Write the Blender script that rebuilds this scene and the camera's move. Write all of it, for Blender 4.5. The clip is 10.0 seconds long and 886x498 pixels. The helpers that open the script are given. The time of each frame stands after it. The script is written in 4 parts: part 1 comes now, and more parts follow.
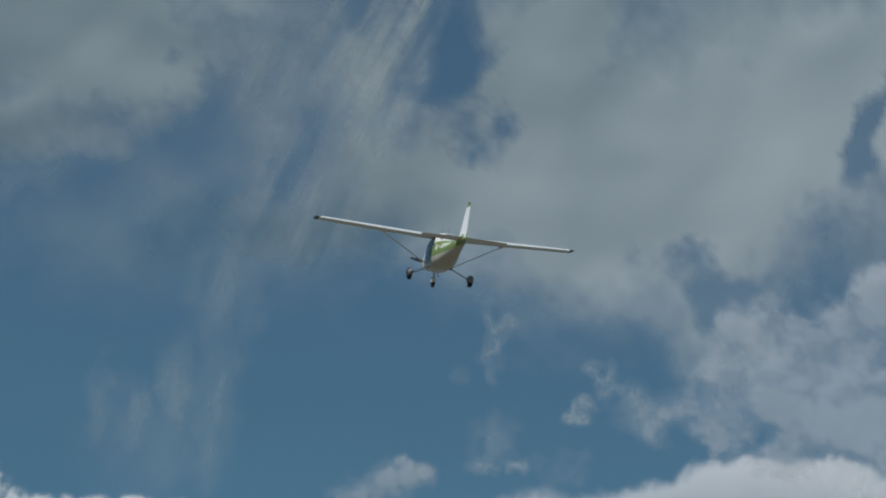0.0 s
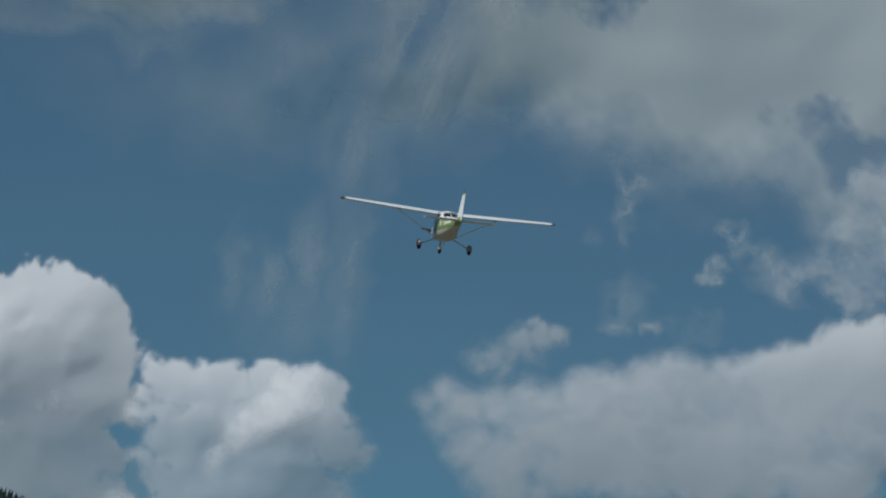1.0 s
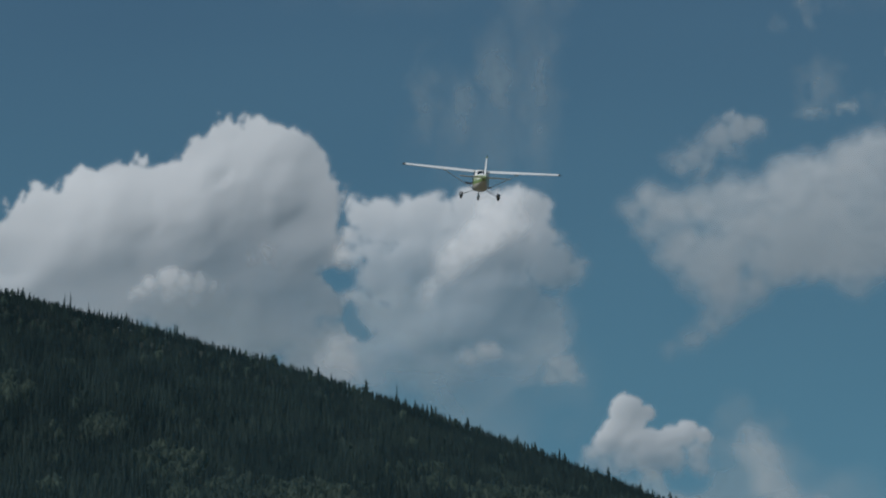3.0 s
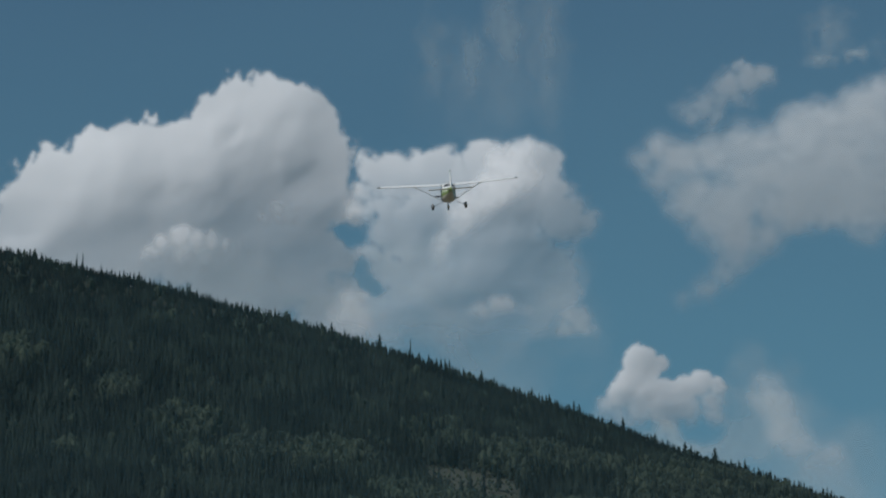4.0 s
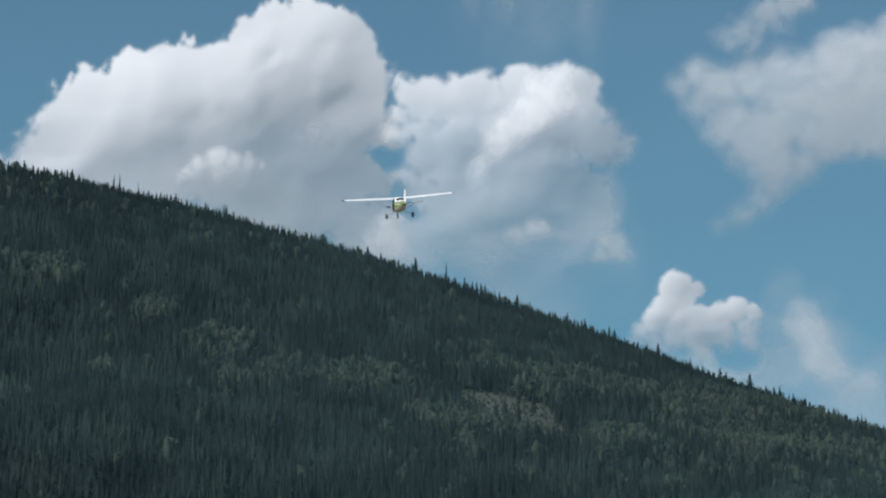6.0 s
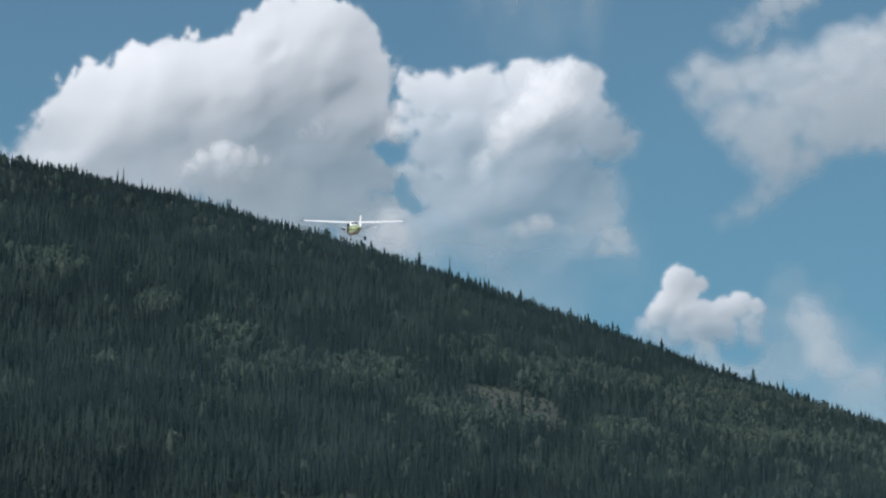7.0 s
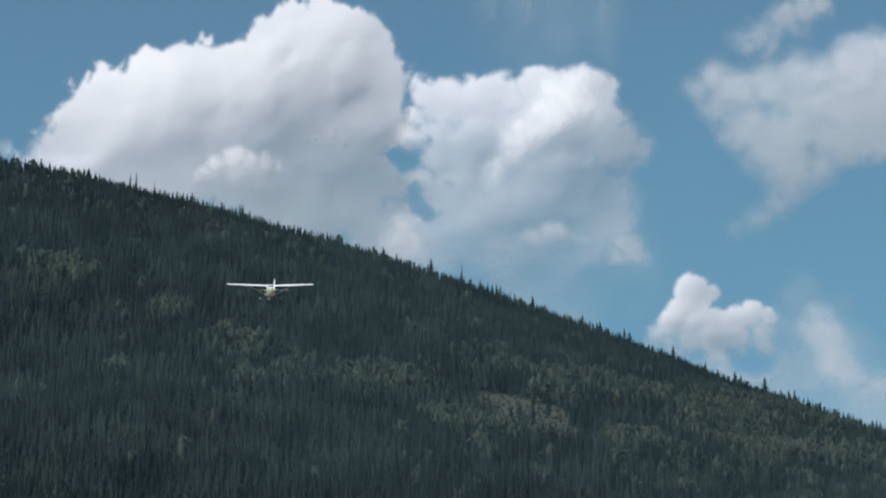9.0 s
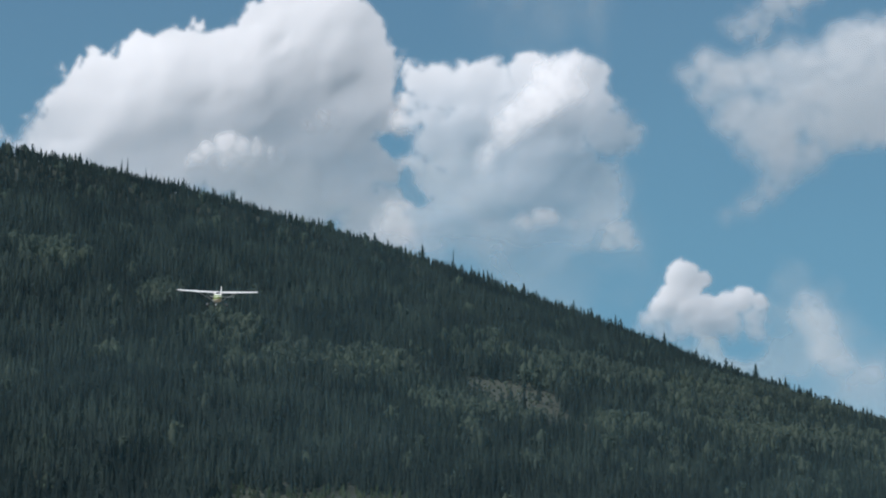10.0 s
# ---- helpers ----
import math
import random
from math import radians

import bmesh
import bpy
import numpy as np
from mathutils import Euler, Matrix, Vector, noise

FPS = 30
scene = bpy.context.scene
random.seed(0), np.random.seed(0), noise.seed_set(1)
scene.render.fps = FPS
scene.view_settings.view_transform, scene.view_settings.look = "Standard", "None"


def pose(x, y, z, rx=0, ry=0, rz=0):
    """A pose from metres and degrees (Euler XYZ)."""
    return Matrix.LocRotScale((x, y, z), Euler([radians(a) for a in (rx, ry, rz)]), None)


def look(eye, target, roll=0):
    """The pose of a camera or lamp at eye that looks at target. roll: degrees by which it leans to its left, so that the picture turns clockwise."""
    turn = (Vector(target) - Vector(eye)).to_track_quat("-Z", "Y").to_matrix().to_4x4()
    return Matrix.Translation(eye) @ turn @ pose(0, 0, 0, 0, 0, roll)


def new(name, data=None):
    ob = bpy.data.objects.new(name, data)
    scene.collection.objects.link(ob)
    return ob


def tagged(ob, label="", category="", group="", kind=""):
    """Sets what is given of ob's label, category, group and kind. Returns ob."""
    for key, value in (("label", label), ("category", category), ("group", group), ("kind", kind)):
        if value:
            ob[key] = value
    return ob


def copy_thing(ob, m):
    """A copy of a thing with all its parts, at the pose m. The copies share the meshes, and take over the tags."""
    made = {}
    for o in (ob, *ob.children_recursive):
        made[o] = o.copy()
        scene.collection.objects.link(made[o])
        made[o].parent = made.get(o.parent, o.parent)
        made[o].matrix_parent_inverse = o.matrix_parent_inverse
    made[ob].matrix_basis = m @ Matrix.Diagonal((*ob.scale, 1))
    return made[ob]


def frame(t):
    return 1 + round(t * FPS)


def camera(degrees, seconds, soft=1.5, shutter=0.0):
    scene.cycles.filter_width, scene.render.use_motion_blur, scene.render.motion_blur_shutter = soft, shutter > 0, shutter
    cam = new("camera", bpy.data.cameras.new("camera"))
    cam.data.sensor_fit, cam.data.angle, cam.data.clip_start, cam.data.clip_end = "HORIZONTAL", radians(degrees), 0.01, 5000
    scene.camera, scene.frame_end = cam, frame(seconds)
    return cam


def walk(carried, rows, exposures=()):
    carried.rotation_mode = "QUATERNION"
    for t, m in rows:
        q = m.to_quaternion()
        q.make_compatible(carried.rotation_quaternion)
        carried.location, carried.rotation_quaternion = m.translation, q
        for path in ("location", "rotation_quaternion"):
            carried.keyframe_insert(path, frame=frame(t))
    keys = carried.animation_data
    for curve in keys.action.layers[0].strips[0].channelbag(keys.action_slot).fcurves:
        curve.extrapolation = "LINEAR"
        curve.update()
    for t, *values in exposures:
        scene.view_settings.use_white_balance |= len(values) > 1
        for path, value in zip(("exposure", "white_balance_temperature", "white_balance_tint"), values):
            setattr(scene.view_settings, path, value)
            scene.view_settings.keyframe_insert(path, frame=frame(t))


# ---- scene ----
# ---------- camera ----------
PATH = [
    (0.0, 7.090, 14.872, 6.328),
    (0.5, 5.743, 13.010, 6.551),
    (1.0, 4.790, 11.946, 6.336),
    (1.5, 3.895, 10.934, 5.925),
    (2.0, 2.806, 9.956, 4.230),
    (2.5, 1.936, 9.022, 2.033),
    (2.7, 1.513, 8.669, 0.968),
    (3.8, 0.963, 7.500, -1.259),
    (4.0, 0.869, 7.352, -1.136),
    (4.5, 0.649, 6.905, -0.777),
    (5.0, 0.274, 6.435, -0.568),
    (5.5, 0.123, 6.098, -0.656),
    (5.7, 0.143, 5.970, -0.603),
    (6.8, 0.098, 5.831, -0.519),
    (7.0, 0.068, 5.790, -0.486),
    (7.5, -0.056, 5.750, -0.528),
    (8.0, -0.203, 5.616, -0.413),
    (8.5, -0.238, 5.753, -0.194),
    (9.0, -0.167, 5.923, -0.090),
    (9.5, -0.099, 5.799, 0.080),
    (10.0, 0.000, 5.650, 0.000),
]

EYE = (0.0, 0.0, 1.7)
cam = camera(17.0, 10.0, soft=2.0)


def aim(yaw, pitch, roll):
    """Camera turn: yaw to the right of +y, pitch up, roll to the left."""
    y, p = radians(yaw), radians(pitch)
    way = Vector((math.sin(y) * math.cos(p), math.cos(y) * math.cos(p), math.sin(p)))
    return look(EYE, Vector(EYE) + 100 * way, roll)


walk(cam, [(t, aim(y, p, r)) for t, y, p, r in PATH],
     exposures=[(0.0, -0.64, 6000, 9), (2.0, -0.77, 6050, 8.5), (2.7, -0.80, 6050, 8.5), (4.0, -0.68, 6100, 9), (4.5, -0.51, 6120, 9.5), (5.5, -0.14, 6150, 11), (7.0, 0.03, 6200, 13.5), (10.0, 0.07, 6200, 14)])

# ---------- sky and sun ----------
TO_SUN = Vector((-0.61, -0.39, 0.70)).normalized()
world = bpy.data.worlds.new("world")
scene.world = world
world.use_nodes = True
wn = world.node_tree.nodes
wn.clear()
sky = wn.new("ShaderNodeTexSky")
sky.sky_type = "NISHITA"
sky.sun_disc = False
sky.sun_elevation = math.asin(TO_SUN.z)
sky.sun_rotation = math.atan2(TO_SUN.x, TO_SUN.y)
sky.altitude = 1500
sky.air_density = 1.0
sky.dust_density = 0.0
sky.ozone_density = 0.8
bg = wn.new("ShaderNodeBackground")
bg.inputs["Strength"].default_value = 0.112
wout = wn.new("ShaderNodeOutputWorld")
# clean mountain air: the deep sky comes low down to the horizon, with a teal cast
wc = wn.new("ShaderNodeTexCoord")
wlift = wn.new("ShaderNodeVectorMath")
wlift.operation = "ADD"
wlift.inputs[1].default_value = (0, 0, 0.22)
wnorm = wn.new("ShaderNodeVectorMath")
wnorm.operation = "NORMALIZE"
wtint = wn.new("ShaderNodeMix")
wtint.data_type, wtint.blend_type = "RGBA", "MULTIPLY"
wtint.inputs[0].default_value = 1.0
wl = world.node_tree.links
# the cast is greener low down, bluer high up
wsep = wn.new("ShaderNodeSeparateXYZ")
whigh = wn.new("ShaderNodeMapRange")
whigh.inputs["From Min"].default_value, whigh.inputs["From Max"].default_value = 0.10, 0.27
wcast = wn.new("ShaderNodeMix")
wcast.data_type = "RGBA"
wcast.inputs[6].default_value = (0.735, 1.03, 0.86, 1)
wcast.inputs[7].default_value = (0.81, 0.985, 0.87, 1)
wl.new(wc.outputs["Generated"], wsep.inputs[0])
wl.new(wsep.outputs[2], whigh.inputs[0])
wl.new(whigh.outputs[0], wcast.inputs[0])
wl.new(wcast.outputs[2], wtint.inputs[7])
wl.new(wc.outputs["Generated"], wlift.inputs[0])
wl.new(wlift.outputs[0], wnorm.inputs[0])
wl.new(wnorm.outputs[0], sky.inputs[0])
wl.new(sky.outputs[0], wtint.inputs[6])
wl.new(wtint.outputs[2], bg.inputs[0])
world.node_tree.links.new(bg.outputs[0], wout.inputs[0])

sun_data = bpy.data.lights.new("sun", "SUN")
sun_data.energy = 5.0
sun_data.angle = radians(0.53)
sun_data.color = (1.0, 0.95, 0.88)
sun = new("sun", sun_data)
sun.matrix_world = look((0, 0, 0), -TO_SUN)


# ---------- materials ----------
def material(name):
    m = bpy.data.materials.new(name)
    m.use_nodes = True
    nt = m.node_tree
    return m, nt, nt.nodes["Principled BSDF"]


def ramp(nt, stops, fac):
    node = nt.nodes.new("ShaderNodeValToRGB")
    els = node.color_ramp.elements
    while len(els) < len(stops):
        els.new(0.5)
    for el, (pos, col) in zip(els, stops):
        el.position, el.color = pos, (*col, 1)
    nt.links.new(fac, node.inputs[0])
    return node.outputs[0]


def noise_tex(nt, scale, detail=4.0, vec=None):
    node = nt.nodes.new("ShaderNodeTexNoise")
    node.inputs["Scale"].default_value = scale
    node.inputs["Detail"].default_value = detail
    if vec is None:
        vec = nt.nodes.new("ShaderNodeTexCoord").outputs["Object"]
    nt.links.new(vec, node.inputs["Vector"])
    return node.outputs[0]


def mixed(nt, a, b, fac, how="MIX"):
    node = nt.nodes.new("ShaderNodeMix")
    node.data_type = "RGBA"
    node.blend_type = how
    for sock, val in ((node.inputs[0], fac), (node.inputs[6], a), (node.inputs[7], b)):
        if isinstance(val, (int, float)):
            sock.default_value = val
        elif isinstance(val, tuple):
            sock.default_value = (*val, 1)
        else:
            nt.links.new(val, sock)
    return node.outputs[2]


def bump(nt, bsdf, height, strength, dist):
    node = nt.nodes.new("ShaderNodeBump")
    node.inputs["Strength"].default_value = strength
    node.inputs["Distance"].default_value = dist
    nt.links.new(height, node.inputs["Height"])
    nt.links.new(node.outputs[0], bsdf.inputs["Normal"])


def plain(name, col, rough=0.5, metal=0.0, vary=0.12, scale=6.0):
    m, nt, b = material(name)
    n = noise_tex(nt, scale)
    dark = tuple(c * (1 - vary) for c in col)
    light = tuple(min(1, c * (1 + vary)) for c in col)
    nt.links.new(ramp(nt, [(0.3, dark), (0.7, light)], n), b.inputs["Base Color"])
    b.inputs["Roughness"].default_value = rough
    b.inputs["Metallic"].default_value = metal
    return m


def foliage(name, dark, light):
    """Leaves or needles: each piece differs a little, stands differ over tens of metres."""
    m, nt, b = material(name)
    geo = nt.nodes.new("ShaderNodeNewGeometry")
    tone = nt.nodes.new("ShaderNodeAttribute")
    tone.attribute_name = "tree_tone"
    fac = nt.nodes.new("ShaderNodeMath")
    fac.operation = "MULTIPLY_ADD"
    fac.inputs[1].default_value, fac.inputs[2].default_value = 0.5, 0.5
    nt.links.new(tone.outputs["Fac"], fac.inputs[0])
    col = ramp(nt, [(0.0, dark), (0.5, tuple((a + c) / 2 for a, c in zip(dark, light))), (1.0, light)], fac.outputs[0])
    wide = ramp(nt, [(0.35, (0.72, 0.74, 0.78)), (0.65, (1.16, 1.14, 1.06))], noise_tex(nt, 0.02, 3.0, geo.outputs["Position"]))
    fine = ramp(nt, [(0.3, (0.92, 0.92, 0.92)), (0.7, (1.06, 1.06, 1.06))], noise_tex(nt, 1.3, 3.0, geo.outputs["Position"]))
    col = mixed(nt, mixed(nt, col, wide, 1.0, "MULTIPLY"), fine, 1.0, "MULTIPLY")
    nt.links.new(col, b.inputs["Base Color"])
    b.inputs["Roughness"].default_value = 0.75
    b.inputs["Specular IOR Level"].default_value = 0.15
    # light also passes through the leaves
    tra = nt.nodes.new("ShaderNodeBsdfTranslucent")
    nt.links.new(col, tra.inputs[0])
    mix = nt.nodes.new("ShaderNodeMixShader")
    mix.inputs[0].default_value = 0.68
    nt.links.new(b.outputs[0], mix.inputs[1])
    nt.links.new(tra.outputs[0], mix.inputs[2])
    nt.links.new(mix.outputs[0], nt.nodes["Material Output"].inputs[0])
    return m


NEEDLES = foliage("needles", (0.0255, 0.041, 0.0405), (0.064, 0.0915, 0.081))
LEAVES = foliage("leaves", (0.092, 0.124, 0.100), (0.128, 0.162, 0.125))
YOUNG = foliage("young_needles", (0.062, 0.094, 0.056), (0.098, 0.132, 0.078))
BARK = plain("bark", (0.070, 0.070, 0.066), 0.9, scale=2.0)
SNAG = plain("grey_dead_wood", (0.16, 0.15, 0.14), 0.9, scale=2.0)
PAINT_WHITE = plain("white_aircraft_paint", (0.80, 0.80, 0.78), 0.32, vary=0.03, scale=1.5)
PAINT_GREEN = plain("green_aircraft_paint", (0.205, 0.285, 0.075), 0.32, vary=0.06, scale=1.5)
DARK_TIP = plain("dark_tip_plastic", (0.055, 0.058, 0.05), 0.5)
TYRE = plain("tyre_rubber", (0.022, 0.022, 0.024), 0.85, scale=20)
METAL = plain("grey_metal", (0.42, 0.42, 0.42), 0.35, 0.9)
GREY_PAINT = plain("grey_leg_paint", (0.24, 0.24, 0.245), 0.45)
BLADE = plain("black_blade_paint", (0.03, 0.03, 0.032), 0.45)
MARK = plain("pale_marking_paint", (0.74, 0.76, 0.66), 0.4)

GLASS, nt_, b_ = material("tinted_window_glass")
b_.inputs["Base Color"].default_value = (0.02, 0.024, 0.026, 1)
b_.inputs["Roughness"].default_value = 0.06
b_.inputs["Coat Weight"].default_value = 0.3


def livery():
    """White body with a green band along the rear flanks and a pale belly."""
    m, nt, b = material("fuselage_paint")
    tc = nt.nodes.new("ShaderNodeTexCoord")
    sep = nt.nodes.new("ShaderNodeSeparateXYZ")
    nt.links.new(tc.outputs["Object"], sep.inputs[0])
    # the band's lower edge rises a little towards the tail
    rise = nt.nodes.new("ShaderNodeMath")
    rise.operation = "MULTIPLY_ADD"
    rise.inputs[1].default_value = 0.030
    nt.links.new(sep.outputs[1], rise.inputs[0])
    nt.links.new(sep.outputs[2], rise.inputs[2])
    mr = nt.nodes.new("ShaderNodeMapRange")
    mr.inputs["From Min"].default_value = 0.6
    mr.inputs["From Max"].default_value = 2.1
    nt.links.new(rise.outputs[0], mr.inputs[0])
    w, g, belly = (0.80, 0.80, 0.78), (0.205, 0.285, 0.075), (0.54, 0.51, 0.44)
    col = ramp(nt, [(0.0, belly), (0.225, belly), (0.228, g), (0.60, g), (0.605, w), (1.0, w)], mr.outputs[0])
    grime = ramp(nt, [(0.25, (0.82, 0.8, 0.76)), (0.6, (1, 1, 1))], noise_tex(nt, 3.0, 5.0, tc.outputs["Object"]))
    ahead = nt.nodes.new("ShaderNodeMapRange")
    ahead.inputs["From Min"].default_value, ahead.inputs["From Max"].default_value = -1.58, -1.54
    nt.links.new(sep.outputs[1], ahead.inputs[0])
    col = mixed(nt, col, (0.74, 0.75, 0.74), ahead.outputs[0])
    nt.links.new(mixed(nt, col, grime, 0.7, "MULTIPLY"), b.inputs["Base Color"])
    b.inputs["Roughness"].default_value = 0.35
    return m


LIVERY = livery()


def vapour(name, through_share, colour=(0.955, 0.935, 0.93, 1)):
    """Cloud vapour: white, scatters on and back; thin where its share of the air is low."""
    m = bpy.data.materials.new(name)
    m.use_nodes = True
    nt = m.node_tree
    nt.nodes.clear()
    dif = nt.nodes.new("ShaderNodeBsdfDiffuse")
    dif.inputs[0].default_value = colour
    tra = nt.nodes.new("ShaderNodeBsdfTranslucent")
    tra.inputs[0].default_value = colour
    body = nt.nodes.new("ShaderNodeMixShader")
    body.inputs[0].default_value = through_share
    nt.links.new(dif.outputs[0], body.inputs[1])
    nt.links.new(tra.outputs[0], body.inputs[2])
    clear = nt.nodes.new("ShaderNodeBsdfTransparent")
    den = nt.nodes.new("ShaderNodeAttribute")
    den.attribute_name = "vapour_share"
    mix = nt.nodes.new("ShaderNodeMixShader")
    nt.links.new(den.outputs["Fac"], mix.inputs[0])
    nt.links.new(clear.outputs[0], mix.inputs[1])
    nt.links.new(body.outputs[0], mix.inputs[2])
    out = nt.nodes.new("ShaderNodeOutputMaterial")
    nt.links.new(mix.outputs[0], out.inputs[0])
    return m


CUMULUS = vapour("cumulus_vapour", 0.27)
VEIL = vapour("veil_vapour", 0.38, (0.94, 0.94, 0.90, 1))
# blue tint stands in for light scattered by the air before the hill
HAZE = vapour("haze_sheet_tint", 0.45, (0.44, 0.81, 0.88, 1))


# ---------- helpers ----------
def part(name, bm, mat, parent=None, label=""):
    me = bpy.data.meshes.new(name)
    bm.normal_update()
    bm.to_mesh(me)
    bm.free()
    mats = mat if isinstance(mat, (list, tuple)) else [mat]
    for one in mats:
        me.materials.append(one)
    ob = new(name, me)
    if parent is not None:
        ob.parent = parent
    return tagged(ob, label)


def raw_mesh(name, verts, faces, mats, mat_index=None, smooth=False):
    """A mesh straight from arrays: verts (n, 3), faces (m, 3 or 4)."""
    me = bpy.data.meshes.new(name)
    k = faces.shape[1]
    me.vertices.add(len(verts))
    me.vertices.foreach_set("co", np.ascontiguousarray(verts, np.float32).ravel())
    me.loops.add(faces.size)
    me.loops.foreach_set("vertex_index", np.ascontiguousarray(faces, np.int32).ravel())
    me.polygons.add(len(faces))
    me.polygons.foreach_set("loop_start", np.arange(0, faces.size, k, dtype=np.int32))
    if mat_index is not None:
        me.polygons.foreach_set("material_index", np.ascontiguousarray(mat_index, np.int32))
    me.polygons.foreach_set("use_smooth", np.full(len(faces), smooth))
    for one in mats:
        me.materials.append(one)
    me.update(calc_edges=True)
    return me


def lattice(seed, n=256):
    return np.random.RandomState(seed).rand(n, n)


def value_noise(u, v, seed):
    """Smooth noise of 0 to 1 on a plane, one cell a unit."""
    tab = lattice(seed)
    iu, iv = np.floor(u).astype(int), np.floor(v).astype(int)
    fu, fv = u - iu, v - iv
    fu, fv = fu ** 3 * (fu * (6 * fu - 15) + 10), fv ** 3 * (fv * (6 * fv - 15) + 10)
    a, b = tab[iu % 256, iv % 256], tab[(iu + 1) % 256, iv % 256]
    c, d = tab[iu % 256, (iv + 1) % 256], tab[(iu + 1) % 256, (iv + 1) % 256]
    return (a * (1 - fu) + b * fu) * (1 - fv) + (c * (1 - fu) + d * fu) * fv


def fbm(u, v, seed, octaves=5, gain=0.5, ridged=False):
    """Fractal noise about 0; ridged gives round billows with sharp creases."""
    total, amp, norm = 0 * u, 1.0, 0.0
    for k in range(octaves):
        n = 2 * value_noise(u * 2.03 ** k + 17.3 * k, v * 2.03 ** k + 9.1 * k, seed + k) - 1
        total = total + amp * ((1 - 2 * np.abs(n)) if ridged else n)
        norm += amp
        amp *= gain
    return total / norm


def smooth01(a, b, x):
    x = np.clip((x - a) / (b - a), 0, 1)
    return x * x * (3 - 2 * x)


# ---------- ground and hill ----------
def ridge_height(x):
    s = np.clip(x, -620, 620) / 400
    h = ((4.30 * s - 23.6) * s - 135.3) * s + 239.0
    return np.maximum(h - np.maximum(x - 620, 0) * 0.15, 0) + np.clip(-620 - x, 0, 900) * 0.12


def ground_height(x, y):
    """A flat valley, then a wooded hill whose crest falls from left to right."""
    q = (y - 1350) / 1250
    up = np.clip(q, 0, 1) ** 1.15
    down = np.clip(1 - 0.55 * np.clip(q - 1, 0, 2) ** 1.3, 0, 1)
    h = ridge_height(x) * up * down
    mid = np.clip(4 * q * (1 - q), 0, 1)
    return h + mid * (7 * fbm(x / 160, y / 210, 40, 3) + 2.5 * fbm(x / 45, y / 60, 44, 2))


CLEARING = (50, 1895, 46, 115)


def build_ground():
    xs = np.concatenate([np.linspace(-9000, -900, 12, endpoint=False), np.arange(-900, 900, 15.0), np.linspace(900, 9000, 12)])
    ys = np.concatenate([np.linspace(-9000, 1200, 14, endpoint=False), np.arange(1200, 3300, 15.0), np.linspace(3300, 12000, 12)])
    X, Y = np.meshgrid(xs, ys)
    V = np.stack([X, Y, ground_height(X, Y)], -1).reshape(-1, 3)
    n, m = X.shape
    i = (np.arange(n - 1)[:, None] * m + np.arange(m - 1)).ravel()
    F = np.stack([i, i + 1, i + m + 1, i + m], 1)
    mat, nt, b = material("forest_floor")
    geo = nt.nodes.new("ShaderNodeNewGeometry")
    big = noise_tex(nt, 0.012, 5.0, geo.outputs["Position"])
    small = noise_tex(nt, 0.6, 5.0, geo.outputs["Position"])
    col = ramp(nt, [(0.3, (0.026, 0.033, 0.025)), (0.55, (0.036, 0.044, 0.031)), (0.75, (0.046, 0.053, 0.036))], big)
    col = mixed(nt, col, ramp(nt, [(0.3, (0.6, 0.6, 0.6)), (0.7, (1.3, 1.25, 1.15))], small), 1.0, "MULTIPLY")
    # dry grass on the open valley floor, forest soil on the hill
    sep = nt.nodes.new("ShaderNodeSeparateXYZ")
    nt.links.new(geo.outputs["Position"], sep.inputs[0])
    hill = nt.nodes.new("ShaderNodeMapRange")
    hill.inputs["From Min"].default_value, hill.inputs["From Max"].default_value = 1280, 1400
    nt.links.new(sep.outputs[1], hill.inputs[0])
    grass = ramp(nt, [(0.3, (0.10, 0.095, 0.062)), (0.7, (0.16, 0.145, 0.10))], small)
    col = mixed(nt, grass, col, hill.outputs[0])
    # a bare clearing of dry grass and stumps, with a wandering edge
    off = nt.nodes.new("ShaderNodeVectorMath")
    off.operation = "SUBTRACT"
    off.inputs[1].default_value = (CLEARING[0], CLEARING[1], 0)
    nt.links.new(geo.outputs["Position"], off.inputs[0])
    squeeze = nt.nodes.new("ShaderNodeVectorMath")
    squeeze.operation = "MULTIPLY"
    squeeze.inputs[1].default_value = (1 / (1.3 * CLEARING[2]), 1 / (1.3 * CLEARING[3]), 0)
    slant = nt.nodes.new("ShaderNodeVectorMath")
    slant.operation = "DOT_PRODUCT"
    slant.inputs[1].default_value = (1.1, 1.0, 0)
    nt.links.new(off.outputs[0], slant.inputs[0])
    parts = nt.nodes.new("ShaderNodeSeparateXYZ")
    nt.links.new(off.outputs[0], parts.inputs[0])
    along = nt.nodes.new("ShaderNodeCombineXYZ")
    nt.links.new(parts.outputs[0], along.inputs[0])
    nt.links.new(slant.outputs["Value"], along.inputs[1])
    nt.links.new(along.outputs[0], squeeze.inputs[0])
    length = nt.nodes.new("ShaderNodeVectorMath")
    length.operation = "LENGTH"
    nt.links.new(squeeze.outputs[0], length.inputs[0])
    bare = nt.nodes.new("ShaderNodeMapRange")
    bare.inputs["From Min"].default_value, bare.inputs["From Max"].default_value = 1.1, 0.9
    nt.links.new(length.outputs["Value"], bare.inputs[0])
    straw = ramp(nt, [(0.3, (0.030, 0.037, 0.026)), (0.7, (0.046, 0.050, 0.034))], small)
    col = mixed(nt, col, straw, bare.outputs[0])
    nt.links.new(col, b.inputs["Base Color"])
    b.inputs["Roughness"].default_value = 0.95
    bump(nt, b, small, 0.6, 0.5)
    ob = new("ground", raw_mesh("ground", V, F, [mat], smooth=True))
